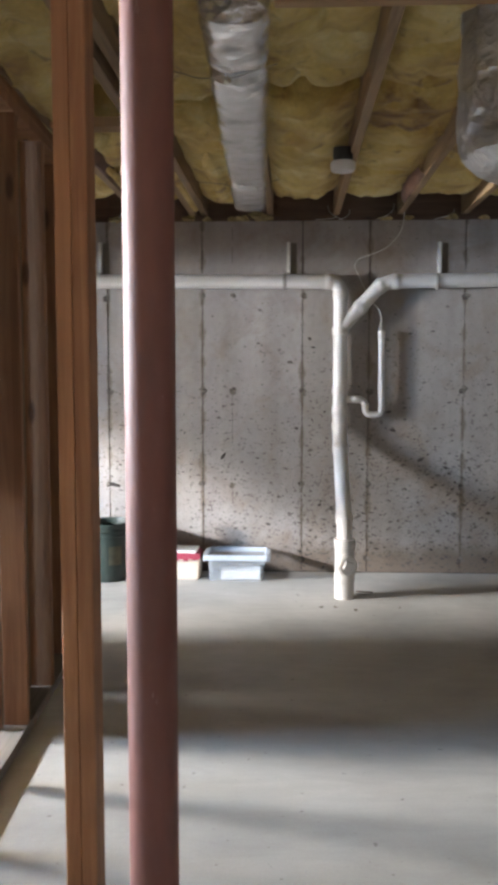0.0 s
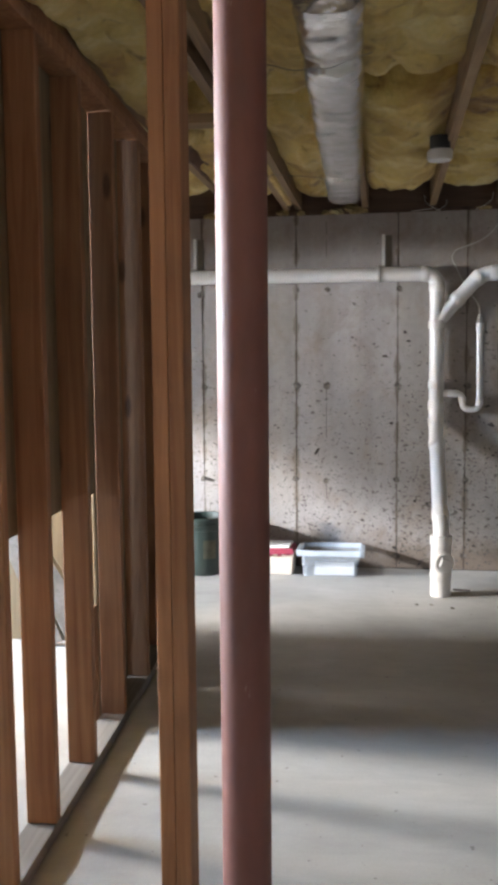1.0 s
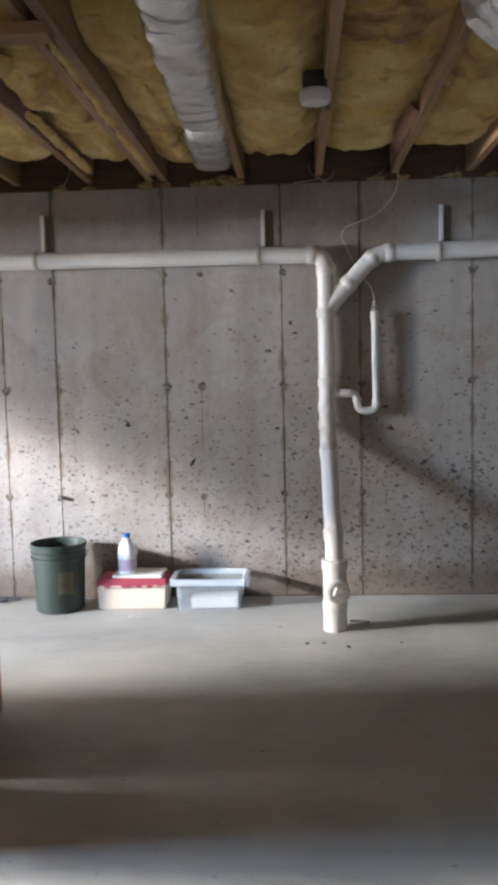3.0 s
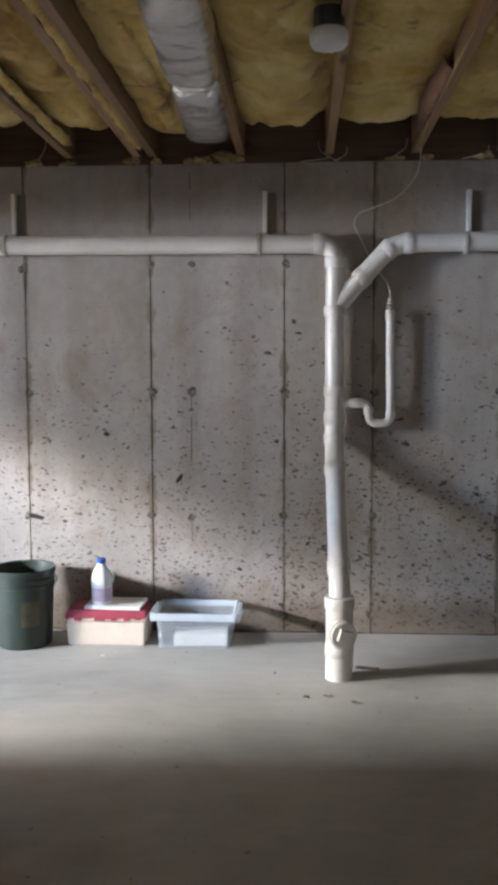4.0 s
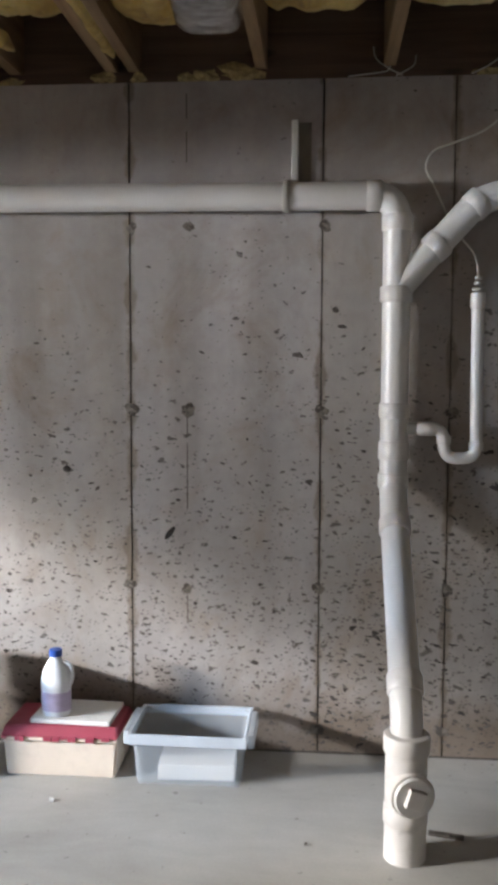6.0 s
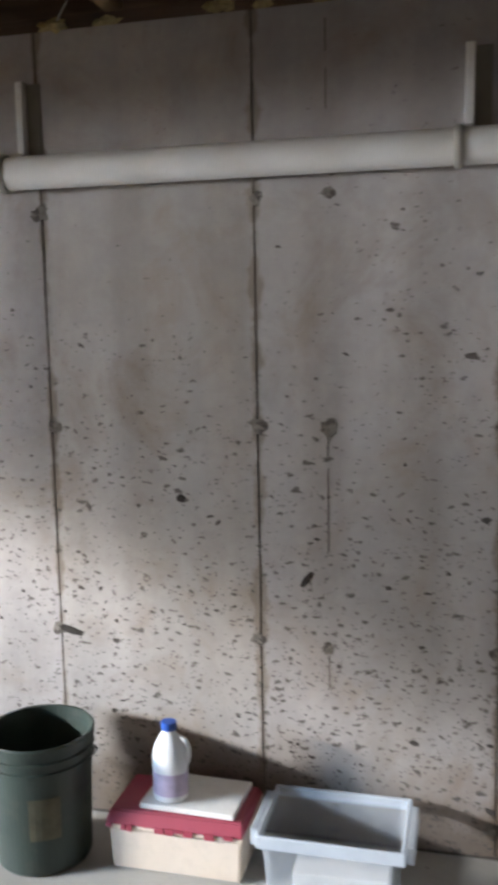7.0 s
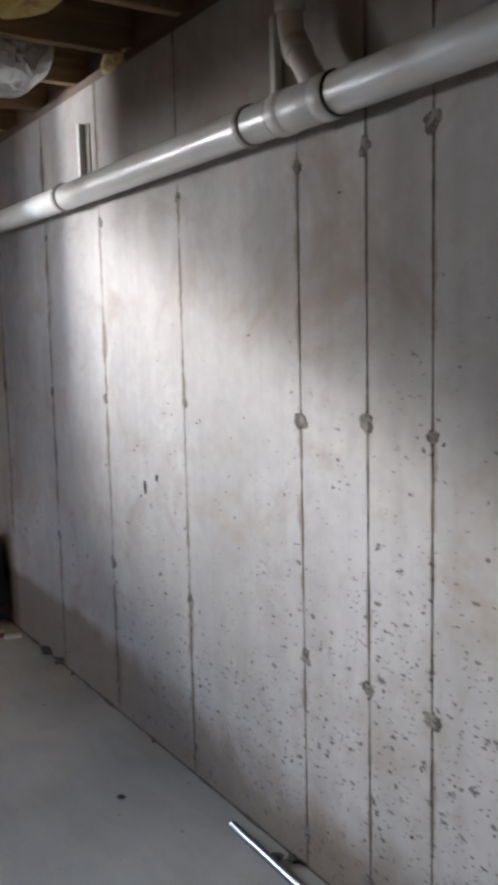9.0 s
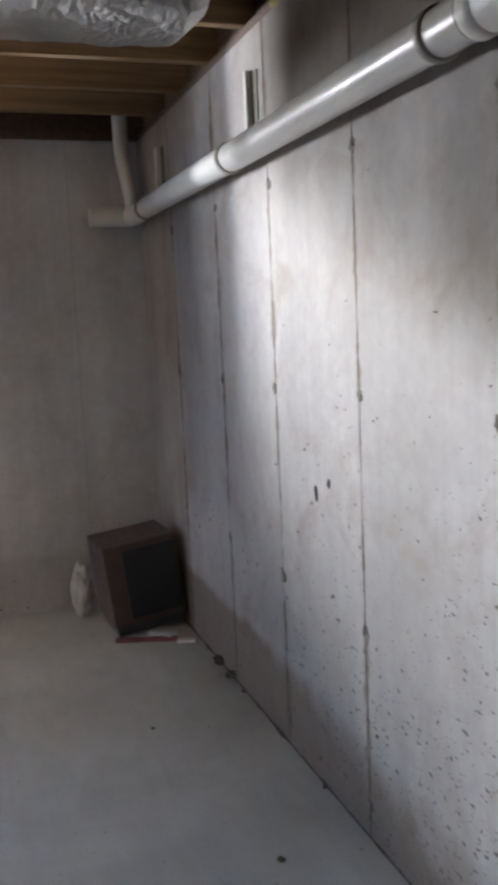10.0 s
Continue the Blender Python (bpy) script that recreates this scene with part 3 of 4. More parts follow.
def facing_flap(x, y0, y1, side, seed):
    """A torn strip of brown paper facing curling off a joist."""
    bm = bmesh.new()
    rows = []
    n = int((y1 - y0) / 0.03)
    for j in range(n + 1):
        y = y0 + (y1 - y0) * j / n
        wide = 0.055 * (0.5 + 0.5 * math.sin(math.pi * j / n)) * (1 + 0.5 * noise.noise(Vector((seed, y * 5, 0))))
        row = []
        for i in range(5):
            u = i / 4
            p = (x + side * wide * u, y, JB + 0.001 + 0.045 * u * u + 0.012 * noise.noise(Vector((u * 2, y * 7, seed))))
            row.append(p)
        rows.append([bm.verts.new(p) for p in row] + [bm.verts.new((px, py, pz_ + 0.002)) for px, py, pz_ in reversed(row)])
    m = len(rows[0])
    for a, b in zip(rows, rows[1:]):
        for i in range(m):
            bm.faces.new((a[i], a[(i + 1) % m], b[(i + 1) % m], b[i]))
    bm.faces.new(rows[0])
    bm.faces.new(rows[-1])
    return tagged(part("paper_facing", bm, KRAFT, smooth=True), "torn brown paper facing curling off a joist", "paper facing", "torn paper facings")


facing_flap(0.676, 4.7, 5.5, -1, 2.0)
facing_flap(-0.945, 3.7, 4.9, 1, 9.0)

# ---- stud partition ----
SKEW = -0.048


def along(y):
    """The partition's east face at a given y."""
    return -0.919 + SKEW * (y - 2.4)


partition = thing("stud_partition", "unfinished wooden stud partition on a floor plate, part sheathed", "partition", at=(along(3.2) - 0.045, 3.2, 0.0))
partition.rotation_euler = (0, 0, math.atan(-SKEW))


def lumber_part(name, lo, hi, mat, label=""):
    return stick(lo, hi, mat, name, partition, label)


Y0, Y1 = -1.15, 1.0
lumber_part("sole_plate", (-0.0445, Y0, 0.0), (0.0445, Y1, 0.038), PLATE, "pale wooden floor plate")
for z in (2.242, 2.28):
    lumber_part("top_plate", (-0.0445, Y0, z), (0.0445, Y1, z + 0.037), STUD)
for k in range(-1, 4):
    y = -0.405 + 0.406 * k + (0.015 if k == -1 else 0.0)
    if y < 0.95:
        lumber_part("stud", (-0.0445, y, 0.039), (0.0445, y + 0.038, 2.241), STUD)
lumber_part("stud", (-0.0445, Y1 - 0.039, 0.039), (0.0445, Y1 - 0.001, 2.241), STUD)
lumber_part("sheathing_panel", (-0.060, -1.14, 0.88), (-0.0465, -0.003, 2.31), SHEATH, "brown sheathing board on the back of the studs")
lumber_part("cripple_stud", (-0.092, -0.045, 0.0), (-0.0475, -0.007, 0.46), STUD)
lumber_part("stud", (-0.0445, -1.12, 0.039), (0.0445, -1.082, 2.241), STUD)
lumber_part("sheathing_panel", (-0.060, 0.003, 0.012), (-0.0465, 0.395, 2.31), SHEATH, "brown sheathing board on the back of the studs")
lumber_part("sheathing_panel", (-0.060, 0.402, 0.012), (-0.0465, Y1, 2.31), SHEATH, "brown sheathing board on the back of the studs")

# boarded wall behind the partition, with lumber leaning on it
back = thing("board_wall", "brown boarded wall behind the stud partition", "wall", at=(-1.62, 4.17, 0.0), kind="structure")
for i in range(4):
    stick((-0.62 + 0.305 * i, -0.04, 0.0), (-0.62 + 0.305 * i + 0.302, 0.04, JB - 0.002), SHEATH, "board", back)
for x, lean, z in ((-1.44, -24, 1.25), (-1.56, -20, 0.95), (-1.36, -30, 0.7)):
    ob = part("leaning_board", box((-0.045, -0.019, 0.0), (0.045, 0.019, z), 0.003), PLATE)
    ob.matrix_world = pose(x, 4.06, 0.012, 4, lean, 0)
    tagged(ob, "pale length of lumber leaning on the boarded wall", "lumber", "leaning lumber")

# doubled post and steel column
post = thing("doubled_post", "doubled wooden stud post standing by the column", "post", at=(-0.498, 2.165, 0.0))
for x in (-0.0385, 0.0005):
    stick((x, -0.0445, 0.0), (x + 0.038, 0.0445, JB - 0.001), STUD, "stud", post)
column = thing("steel_column", "round steel support column in red-brown primer", "column", at=(-0.254, 1.715, 0.0))
part("shaft", tube([(0, 0, 0.008), (0, 0, 0.01), (0, 0, 1.0), (0, 0, 2.0), (0, 0, JB - 0.012)], 0.0478, 48), PRIMER, column, smooth=True)
part("base_plate", box((-0.1, -0.1, 0.0), (0.1, 0.1, 0.009), 0.002), PRIMER, column)
part("cap_plate", box((-0.1, -0.075, JB - 0.012), (0.1, 0.075, JB - 0.001), 0.002), PRIMER, column)

# boards and straps under the joists
tagged(stick((-0.04, 2.46, JB - 0.02), (1.3, 2.50, JB - 0.001), BOARD, "strapping_board"), "narrow wooden strapping nailed under the joists", "board")
tagged(stick((-0.93, 3.55, JB - 0.04), (-0.55, 3.64, JB - 0.002), BOARD, "blocking_board"), "short wooden blocking board under the joists", "board")

# ---- ducts ----


def joist_duct(x, y0, y1, half, bottom, name, label, material, seed, slant=0.0):
    """A foil-wrapped duct run between joists: flattened round, lumpy, drawn in at the straps."""
    bm = bmesh.new()
    rings = []
    n = 40
    m = int((y1 - y0) / 0.014)
    for j in range(m + 1):
        y = y0 + (y1 - y0) * j / m
        pinch = sum(0.026 * math.exp(-(abs(y - s) / 0.04) ** 1.3) for s in STRAPS)
        end = min(1.0, (y1 - y) / 0.10 + 0.25)
        ring = []
        for k in range(n):
            a = 2 * math.pi * k / n
            c, s = math.cos(a), math.sin(a)
            sq = 1 / (abs(c) ** 3.4 + abs(s) ** 3.4) ** (1 / 3.4)
            corner = abs(c * s) * 2
            lump = 1 + 0.05 * noise.noise(Vector((c * 1.5 + seed, y * 6, s * 1.5))) + 0.025 * noise.noise(Vector((c * 4, y * 17 + seed, s * 4))) + 0.035 * corner * noise.noise(Vector((c * 3, y * 30 + seed, s * 3)))
            r = (half - pinch * 0.7) * sq * lump * (0.75 + 0.25 * end)
            ring.append(bm.verts.new((x + slant * (y1 - y) + r * c, y, bottom + half * 0.95 + pinch * (1 if s < 0 else 0) + r * 0.95 * s + (1 - end) * 0.05)))
        rings.append(ring)
    for a, b in zip(rings, rings[1:]):
        for k in range(n):
            bm.faces.new((a[k], a[(k + 1) % n], b[(k + 1) % n], b[k]))
    bm.faces.new(rings[0])
    bm.faces.new(rings[-1])
    return tagged(part(name, bm, material, smooth=True), label, "duct", "foil ducts overhead")


STRAPS = (2.98, 4.73)
joist_duct(-0.245, 2.50, 5.47, 0.098, 2.262, "wrapped_duct", "silver foil-wrapped duct strapped up between joists", FOIL, 1.0, 0.032)
STRAPS = ()
joist_duct(-3.60, 3.2, 5.66, 0.155, 2.20, "wrapped_duct", "crinkled silver foil-wrapped duct hanging between joists", SHINY, 9.0)
for y, xa, xb in ((2.98, -0.52, -0.04), (4.73, -0.60, -0.06)):
    bm = tube(rounded([(xa, y, JB - 0.003), (-0.345, y, 2.292), (-0.30, y, 2.274), (-0.17, y, 2.274), (-0.125, y, 2.292), (xb, y, JB - 0.003)], 0.03, 4), 0.0015, 8)
    tagged(part("duct_strap", bm, WIRE, smooth=True), "thin pale strap holding up the foil duct", "strap", "duct straps")

# foil-wrapped drop near the walk
bm = bmesh.new()
prof = [(0.02, 1.845), (0.09, 1.85), (0.15, 1.875), (0.19, 1.92), (0.205, 1.98), (0.205, 2.06), (0.195, 2.10), (0.20, 2.14), (0.20, 2.25), (0.20, 2.297)]
fine = []
for (r0, z0), (r1, z1) in zip(prof, prof[1:]):
    for i in range(4):
        fine.append((r0 + (r1 - r0) * i / 4, z0 + (z1 - z0) * i / 4))
lathe(fine + [prof[-1]], 64, bm=bm)
for v in bm.verts:
    if v.co.z < 2.30:
        a = math.atan2(v.co.y, v.co.x)
        wrinkle = 0.010 if v.co.z < 2.11 else 0.004
        k = 1 + (noise.noise(Vector((a * 3, v.co.z * 30, 0))) * wrinkle + noise.noise(Vector((math.cos(a) * 4, math.sin(a) * 4, v.co.z * 9))) * 0.02) / 0.2
        v.co.x, v.co.y = v.co.x * k, v.co.y * k
ob = tagged(part("duct_drop", bm, SHINY, smooth=True), "shiny crinkled foil-wrapped duct drop hanging from the joists", "duct")
ob.location = (0.675, 2.62, 0.02)

# round ceiling collar
vent = thing("ceiling_vent", "white round plastic vent collar under a dark hole", "vent", at=(0.237, 4.22, 0.0))
part("collar", lathe([(0.030, 2.245), (0.050, 2.24), (0.056, 2.25), (0.057, 2.275), (0.051, 2.285), (0.030, 2.285)], 32), PVC, vent, smooth=True)
part("throat", lathe([(0.02, 2.286), (0.045, 2.286), (0.045, 2.345), (0.02, 2.346)], 28), RUBBER, vent, "black pipe stub", smooth=True)

# ---- drain pipes along the north wall ----
PY = 5.775
PR = 0.0445


def pz(x):
    """Height of the drain line's axis."""
    return 1.889 - 0.004 * x


drain = thing("drain_pipe", "white plastic drain line with stack and fittings along the concrete wall", "pipe", at=(0, 0, 0))
SX = 0.316
run = rounded([(-5.24, PY, pz(-5.24)), (SX, PY, pz(SX)), (SX, PY, 1.50), (SX, PY, 0.93), (0.318, 5.66, 0.80), (0.322, 5.235, 0.395), (0.322, 5.215, 0.30), (0.322, 5.215, 0.0)], 0.085, 8)
part("pipe_run", tube(run, PR, 28), PVC, drain, smooth=True)
branch = rounded([(EAST, PY, pz(0.6) + 0.05), (0.585, PY, pz(0.6)), (SX + 0.01, PY, 1.60)], 0.08, 8)
part("pipe_run", tube(branch, PR, 28), PVC, drain, smooth=True)
for p, d, r, ln in (((SX - 0.075, PY, pz(0.24)), (1, 0, 0), 0.0495, 0.05), ((SX, PY, 1.80), (0, 0, 1), 0.050, 0.05), ((SX, PY, 1.575), (0, 0, 1), 0.052, 0.05),
                    ((SX, PY, 1.20), (0, 0, 1), 0.050, 0.05), ((SX, PY, 1.07), (0, 0, 1), 0.050, 0.06), ((SX, PY, 0.97), (0, 0, 1), 0.050, 0.05), ((0.318, 5.69, 0.83), (0, -0.72, -0.69), 0.051, 0.05),
                    ((0.322, 5.30, 0.455), (0, -0.72, -0.69), 0.051, 0.06), ((0.66, PY, pz(0.66)), (1, 0, 0), 0.0495, 0.05), ((0.565, PY, 1.858), (0.72, 0, 0.69), 0.0495, 0.05), ((0.44, PY, 1.727), (0.72, 0, 0.69), 0.0505, 0.05),
                    ((-2.345, PY, pz(-2.3)), (1, 0, 0), 0.0505, 0.05), ((-2.18, PY, pz(-2.2)), (1, 0, 0), 0.0505, 0.05), ((-2.26, PY, pz(-2.2)), (1, 0, 0), 0.0485, 0.2), ((-5.15, PY, pz(-5.2)), (1, 0, 0), 0.0505, 0.06)):
    part("hub", ring_round(p, d, r, ln), PVC_HUB, drain, smooth=True)
for x in (-2.37, -2.155):
    part("seal_ring", ring_round((x, PY, pz(x)), (1, 0, 0), 0.0492, 0.010), RUBBER, drain, "dark seal ring", smooth=True)
# cleanout at the foot of the stack
part("cleanout_tee", tube([(0.322, 5.215, 0.0), (0.322, 5.215, 0.335), (0.322, 5.215, 0.34)], 0.0575, 32), PVC_HUB, drain, smooth=True)
for z, r in ((0.325, 0.0635), (0.125, 0.061)):
    part("hub", ring_round((0.322, 5.215, z), (0, 0, 1), r, 0.05), PVC_HUB, drain, smooth=True)
mouth = part("cleanout_mouth", tube([(0.322, 5.20, 0.205), (0.335, 5.145, 0.205)], 0.060, 32), PVC_HUB, drain, smooth=True)
plug = part("cleanout_plug", ring_round((0.3365, 5.139, 0.205), (0.23, -0.97, 0), 0.055, 0.014), PVC, drain, "round screw plug with square lug", smooth=True)
ob = part("lug", box((-0.025, -0.009, -0.025), (0.025, 0.009, 0.025), 0.003), PVC_HUB, plug)
ob.matrix_local = pose(0.340, 5.127, 0.205, 0, 18, 13)
# side outlet, trap and standpipe
trap = rounded([(SX, PY, 1.142), (0.478, PY, 1.142), (0.478, PY + 0.004, 1.045), (0.584, PY + 0.012, 1.045), (0.580, PY + 0.012, 1.30), (0.578, PY + 0.012, 1.56)], 0.044, 7)
part("trap_pipe", tube(trap, 0.0195, 18), PVC, drain, smooth=True)
part("hub", ring_round((0.478, PY + 0.002, 1.105), (0, 0, 1), 0.0235, 0.03, 18), PVC_HUB, drain, smooth=True)
part("hub", ring_round((0.583, PY + 0.012, 1.085), (0, 0, 1), 0.0235, 0.03, 18), PVC_HUB, drain, smooth=True)
part("hub", ring_round((0.42, PY - 0.005, 1.142), (1, 0, 0), 0.0225, 0.06, 18), PVC_HUB, drain, smooth=True)
part("hub", ring_round((0.578, PY + 0.012, 1.555), (0, 0, 1), 0.024, 0.05, 18), PVC_HUB, drain, smooth=True)
for i, z in enumerate((1.592, 1.610, 1.628)):
    part("grommet_ring", ring_round((0.578, PY + 0.012, z), (0, 0, 1), 0.020 - 0.004 * i, 0.012, 18), STRAP, drain, "ridged grey sealing ring", smooth=True)
part("drip_tube", tube(rounded([(0.578, PY + 0.012, 1.63), (0.570, PY + 0.012, 1.70), (0.50, PY + 0.03, 1.78), (0.43, PY + 0.035, 1.93), (0.40, PY + 0.03, 1.98), (0.42, PY + 0.02, 2.03), (0.60, PY + 0.01, 2.09), (0.70, PY, 2.20), (0.71, PY - 0.01, 2.33)], 0.06, 6), 0.0034, 8), CABLE, drain, "thin pale drip tube hung from the joists", smooth=True)
# riser beside the wye
part("riser", tube(rounded([(-2.22, PY, pz(-2.2) + 0.02), (-2.325, PY, 2.06), (-2.325, PY, 2.16), (-2.27, PY - 0.01, 2.26), (-2.25, PY - 0.01, 2.50)], 0.06, 7), 0.030, 22), PVC, drain, smooth=True)
for p, d in (((-2.30, PY, 2.025), (-0.62, 0, 0.78)), ((-2.325, PY, 2.13), (0, 0, 1))):
    part("hub", ring_round(p, d, 0.0345, 0.04), PVC_HUB, drain, smooth=True)
# corner fittings by the west wall
part("pipe_run", tube(rounded([(-5.24, PY, pz(-5.2)), (-5.29, PY, pz(-5.2)), (-5.29, 5.58, pz(-5.2))], 0.04, 6), PR, 24), PVC, drain, smooth=True)
part("riser", tube(rounded([(-5.20, PY, pz(-5.2)), (-5.25, PY - 0.01, 2.06), (-5.27, PY - 0.03, 2.20), (-5.27, PY - 0.03, 2.45)], 0.06, 6), 0.035, 22), PVC, drain, smooth=True)


def pipe_hanger(x):
    hang = thing("pipe_hanger", "pipe clamp on an upright strut fixed to the wall", "pipe hanger", "pipe hangers along the wall", at=(x, 0, 0))
    z = pz(x)
    part("strut", box((0.008, 5.824, z + 0.05), (0.030, NORTH + 0.004, z + 0.255), 0.003), WHITE, hang)
    # thin dark plate drawn in place of the strut's shadow on the wall
    part("web", box((0.0305, 5.845, z + 0.055), (0.072, NORTH + 0.004, z + 0.250), 0.002), WIRE, hang, "dark strip standing in for the strut's shadow")
    part("clamp", ring_round((-0.005, PY, z), (1, 0, 0), 0.0515, 0.022), STRAP, hang, smooth=True)
    part("tab", box((-0.014, 5.81, z + 0.03), (0.03, NORTH + 0.002, z + 0.06), 0.003), STRAP, hang)
    return hang


for x in (-4.95, -3.73, -2.49, -1.25, -0.035, 0.925, 2.1, 3.3):
    pipe_hanger(x)

# ---- things along the wall ----
# green bucket
bucket = thing("bucket", "dark green plastic bucket, open and empty, standing on the floor", "bucket", at=(-1.160, 5.625, 0.0))
prof = [(0.10, 0.004), (0.126, 0.0), (0.131, 0.008), (0.141, 0.285), (0.148, 0.288), (0.148, 0.298), (0.142, 0.300), (0.142, 0.315), (0.149, 0.317), (0.149, 0.327), (0.143, 0.329), (0.143, 0.345), (0.151, 0.347), (0.152, 0.366), (0.148, 0.370), (0.143, 0.368), (0.140, 0.34), (0.128, 0.012), (0.05, 0.010)]
part("shell", lathe(prof, 56), BUCKET_GREEN, bucket, smooth=False)
bm = bmesh.new()
lab = []
for j in range(5):
    lab.append([bm.verts.new(((0.1385 + 0.01 * j / 8) * math.cos(a), (0.1385 + 0.01 * j / 8) * math.sin(a), 0.11 + 0.03 * j)) for a in (radians(-78 + 7 * i) for i in range(6))])
for a, b in zip(lab, lab[1:]):
    for i in range(5):
        bm.faces.new((a[i], a[i + 1], b[i + 1], b[i]))
part("label", bm, TAN, bucket, "faded brownish label")
part("bail", tube([(0.154 * math.cos(a), 0.154 * math.sin(a), 0.318 - 0.11 * math.sin((a - radians(10)) / radians(160) * math.pi)) for a in (radians(10 + 160 * i / 24) for i in range(25))], 0.003, 8), DARKSTEEL, bucket, smooth=True)

# cream box with a red lid
carton = thing("storage_box", "cream storage box with a red lid on the floor", "box", at=(-0.760, 5.70, 0.0))
bm = box((-0.188, -0.112, 0.0), (0.188, 0.112, 0.124))
for v in bm.verts:
    if v.co.z < 0.01:
        v.co.x *= 0.965
        v.co.y *= 0.95
bmesh.ops.bevel(bm, geom=list(bm.edges), offset=0.006, segments=2, affect="EDGES")
part("body", bm, CREAM, carton)
bm = bmesh.new()
box((-0.194, -0.122, 0.1345), (0.194, 0.122, 0.166), bm=bm)
for v in bm.verts:
    if v.co.z > 0.145:
        v.co.x *= 0.96
        v.co.y *= 0.80
bmesh.ops.bevel(bm, geom=list(bm.edges), offset=0.004, segments=2, affect="EDGES")
lid = part("lid", bm, RED, carton, "red lid with a frayed lower edge")
part("rim", box((-0.193, -0.121, 0.124), (0.193, 0.121, 0.134), 0.003), CREAM, carton)
rng = random.Random(3)
x = -0.19
while x < 0.18:
    w = rng.uniform(0.012, 0.03)
    if rng.random() < 0.62:
        part("torn_flap", box((x, -0.1255, 0.136 - rng.uniform(0.004, 0.014)), (x + w, -0.1195, 0.1405), 0.001), RED, lid)
    x += w + 0.002

# white board on the box
tray = part("board", box((-0.135, -0.092, 0.0), (0.135, 0.092, 0.016), 0.003), WHITE)
tray.matrix_world = pose(-0.730, 5.705, 0.1668, 0, 0, -2)
tagged(tray, "flat white board lying on the red box lid", "board")

# bottle
bottle = thing("bottle", "white plastic bottle with blue cap and lilac label on the box", "bottle", at=(-0.792, 5.665, 0.1835))
bm = lathe([(0.02, 0.003), (0.044, 0.0), (0.049, 0.008), (0.049, 0.10), (0.051, 0.115), (0.050, 0.14), (0.042, 0.18), (0.028, 0.212), (0.0195, 0.226), (0.019, 0.24), (0.01, 0.241)], 40)
for v in bm.verts:
    v.co.y *= 0.78
part("body", bm, MILKY, bottle, smooth=True)
bm = lathe([(0.0494, 0.022), (0.0498, 0.023), (0.0498, 0.096), (0.0494, 0.097)], 40)
for v in bm.verts:
    v.co.y *= 0.785
part("label", bm, LABEL, bottle, "lilac printed label", smooth=True)
part("cap", lathe([(0.012, 0.236), (0.0215, 0.236), (0.0215, 0.26), (0.019, 0.263), (0.005, 0.264)], 28), BLUE, bottle, "blue screw cap", smooth=True)
part("handle", tube(rounded([(0.024, 0, 0.214), (0.047, 0, 0.205), (0.058, 0, 0.165), (0.050, 0, 0.125)], 0.02, 5), 0.0065, 12), MILKY, bottle, smooth=True)

bottle.scale = (1.0, 1.0, 0.84)

# cloudy plastic tote
tote = thing("plastic_tote", "cloudy translucent plastic tote, open, on the floor", "tote", at=(-0.336, 5.685, 0.0))


def tapered_shell(wx, wy, h, taper, wall, z0=0.0):
    bm = bmesh.new()
    rings = []
    for sx, sy, z in ((wx * taper, wy * taper, z0), (wx, wy, z0 + h), (wx - wall, wy - wall, z0 + h), (wx * taper - wall, wy * taper - wall, z0 + wall)):
        ring = []
        c = 0.022
        for qx, qy, a0 in ((1, 1, 0), (-1, 1, 90), (-1, -1, 180), (1, -1, 270)):
            for i in range(5):
                a = radians(a0 + 22.5 * i)
                ring.append(bm.verts.new((qx * (sx - c) + c * math.cos(a), qy * (sy - c) + c * math.sin(a), z)))
        rings.append(ring)
    n = len(rings[0])
    for a, b in zip(rings, rings[1:]):
        for k in range(n):
            bm.faces.new((a[k], a[(k + 1) % n], b[(k + 1) % n], b[k]))
    bm.faces.new(rings[0])
    bm.faces.new(rings[-1])
    return bm


part("tub", tapered_shell(0.182, 0.125, 0.165, 0.93, 0.003), CLOUDY, tote)
bm = bmesh.new()
for lo, hi in (((-0.192, -0.134, 0.134), (0.192, -0.124, 0.17)), ((-0.192, 0.124, 0.138), (0.192, 0.134, 0.17)), ((-0.192, -0.124, 0.138), (-0.181, 0.124, 0.17)), ((0.181, -0.124, 0.138), (0.192, 0.124, 0.17)), ((-0.212, -0.10, 0.122), (-0.193, 0.10, 0.168)), ((0.193, -0.10, 0.122), (0.212, 0.10, 0.168))):
    box(lo, hi, 0.004, bm=bm)
part("rim", bm, CLOUDY_RIM, tote, "thick cloudy rim")
paper = part("paper_stack", box((-0.125, -0.08, 0.006), (0.125, 0.06, 0.058), 0.004), WHITE)
paper.matrix_world = pose(-0.315, 5.672, 0.0, 0, 0, 3)
tagged(paper, "white paper bundle lying inside the plastic tote", "paper")

# metal bars on the floor
for nm, pts, r, mat, lab in (("metal_conduit", [(-2.68, 5.782, 0.0125), (-1.50, 5.752, 0.0125)], 0.012, STEEL, "shiny metal conduit lying along the foot of the wall"),
                             ("metal_conduit", [(-2.24, 5.828, 0.0105), (-1.44, 5.800, 0.0105)], 0.010, DARKSTEEL, "dark metal bar lying along the foot of the wall")):
    tagged(part(nm, tube(pts, r, 16), mat, smooth=True), lab, "conduit", "bars on the floor")

# old speaker cabinet in the corner with clutter
cab = thing("speaker_cabinet", "old brown speaker cabinet with black grille in the corner", "cabinet", at=(-4.98, 5.675, 0.0))
cab.location.z = 0.021
cab.rotation_euler = (radians(6), 0, radians(4))
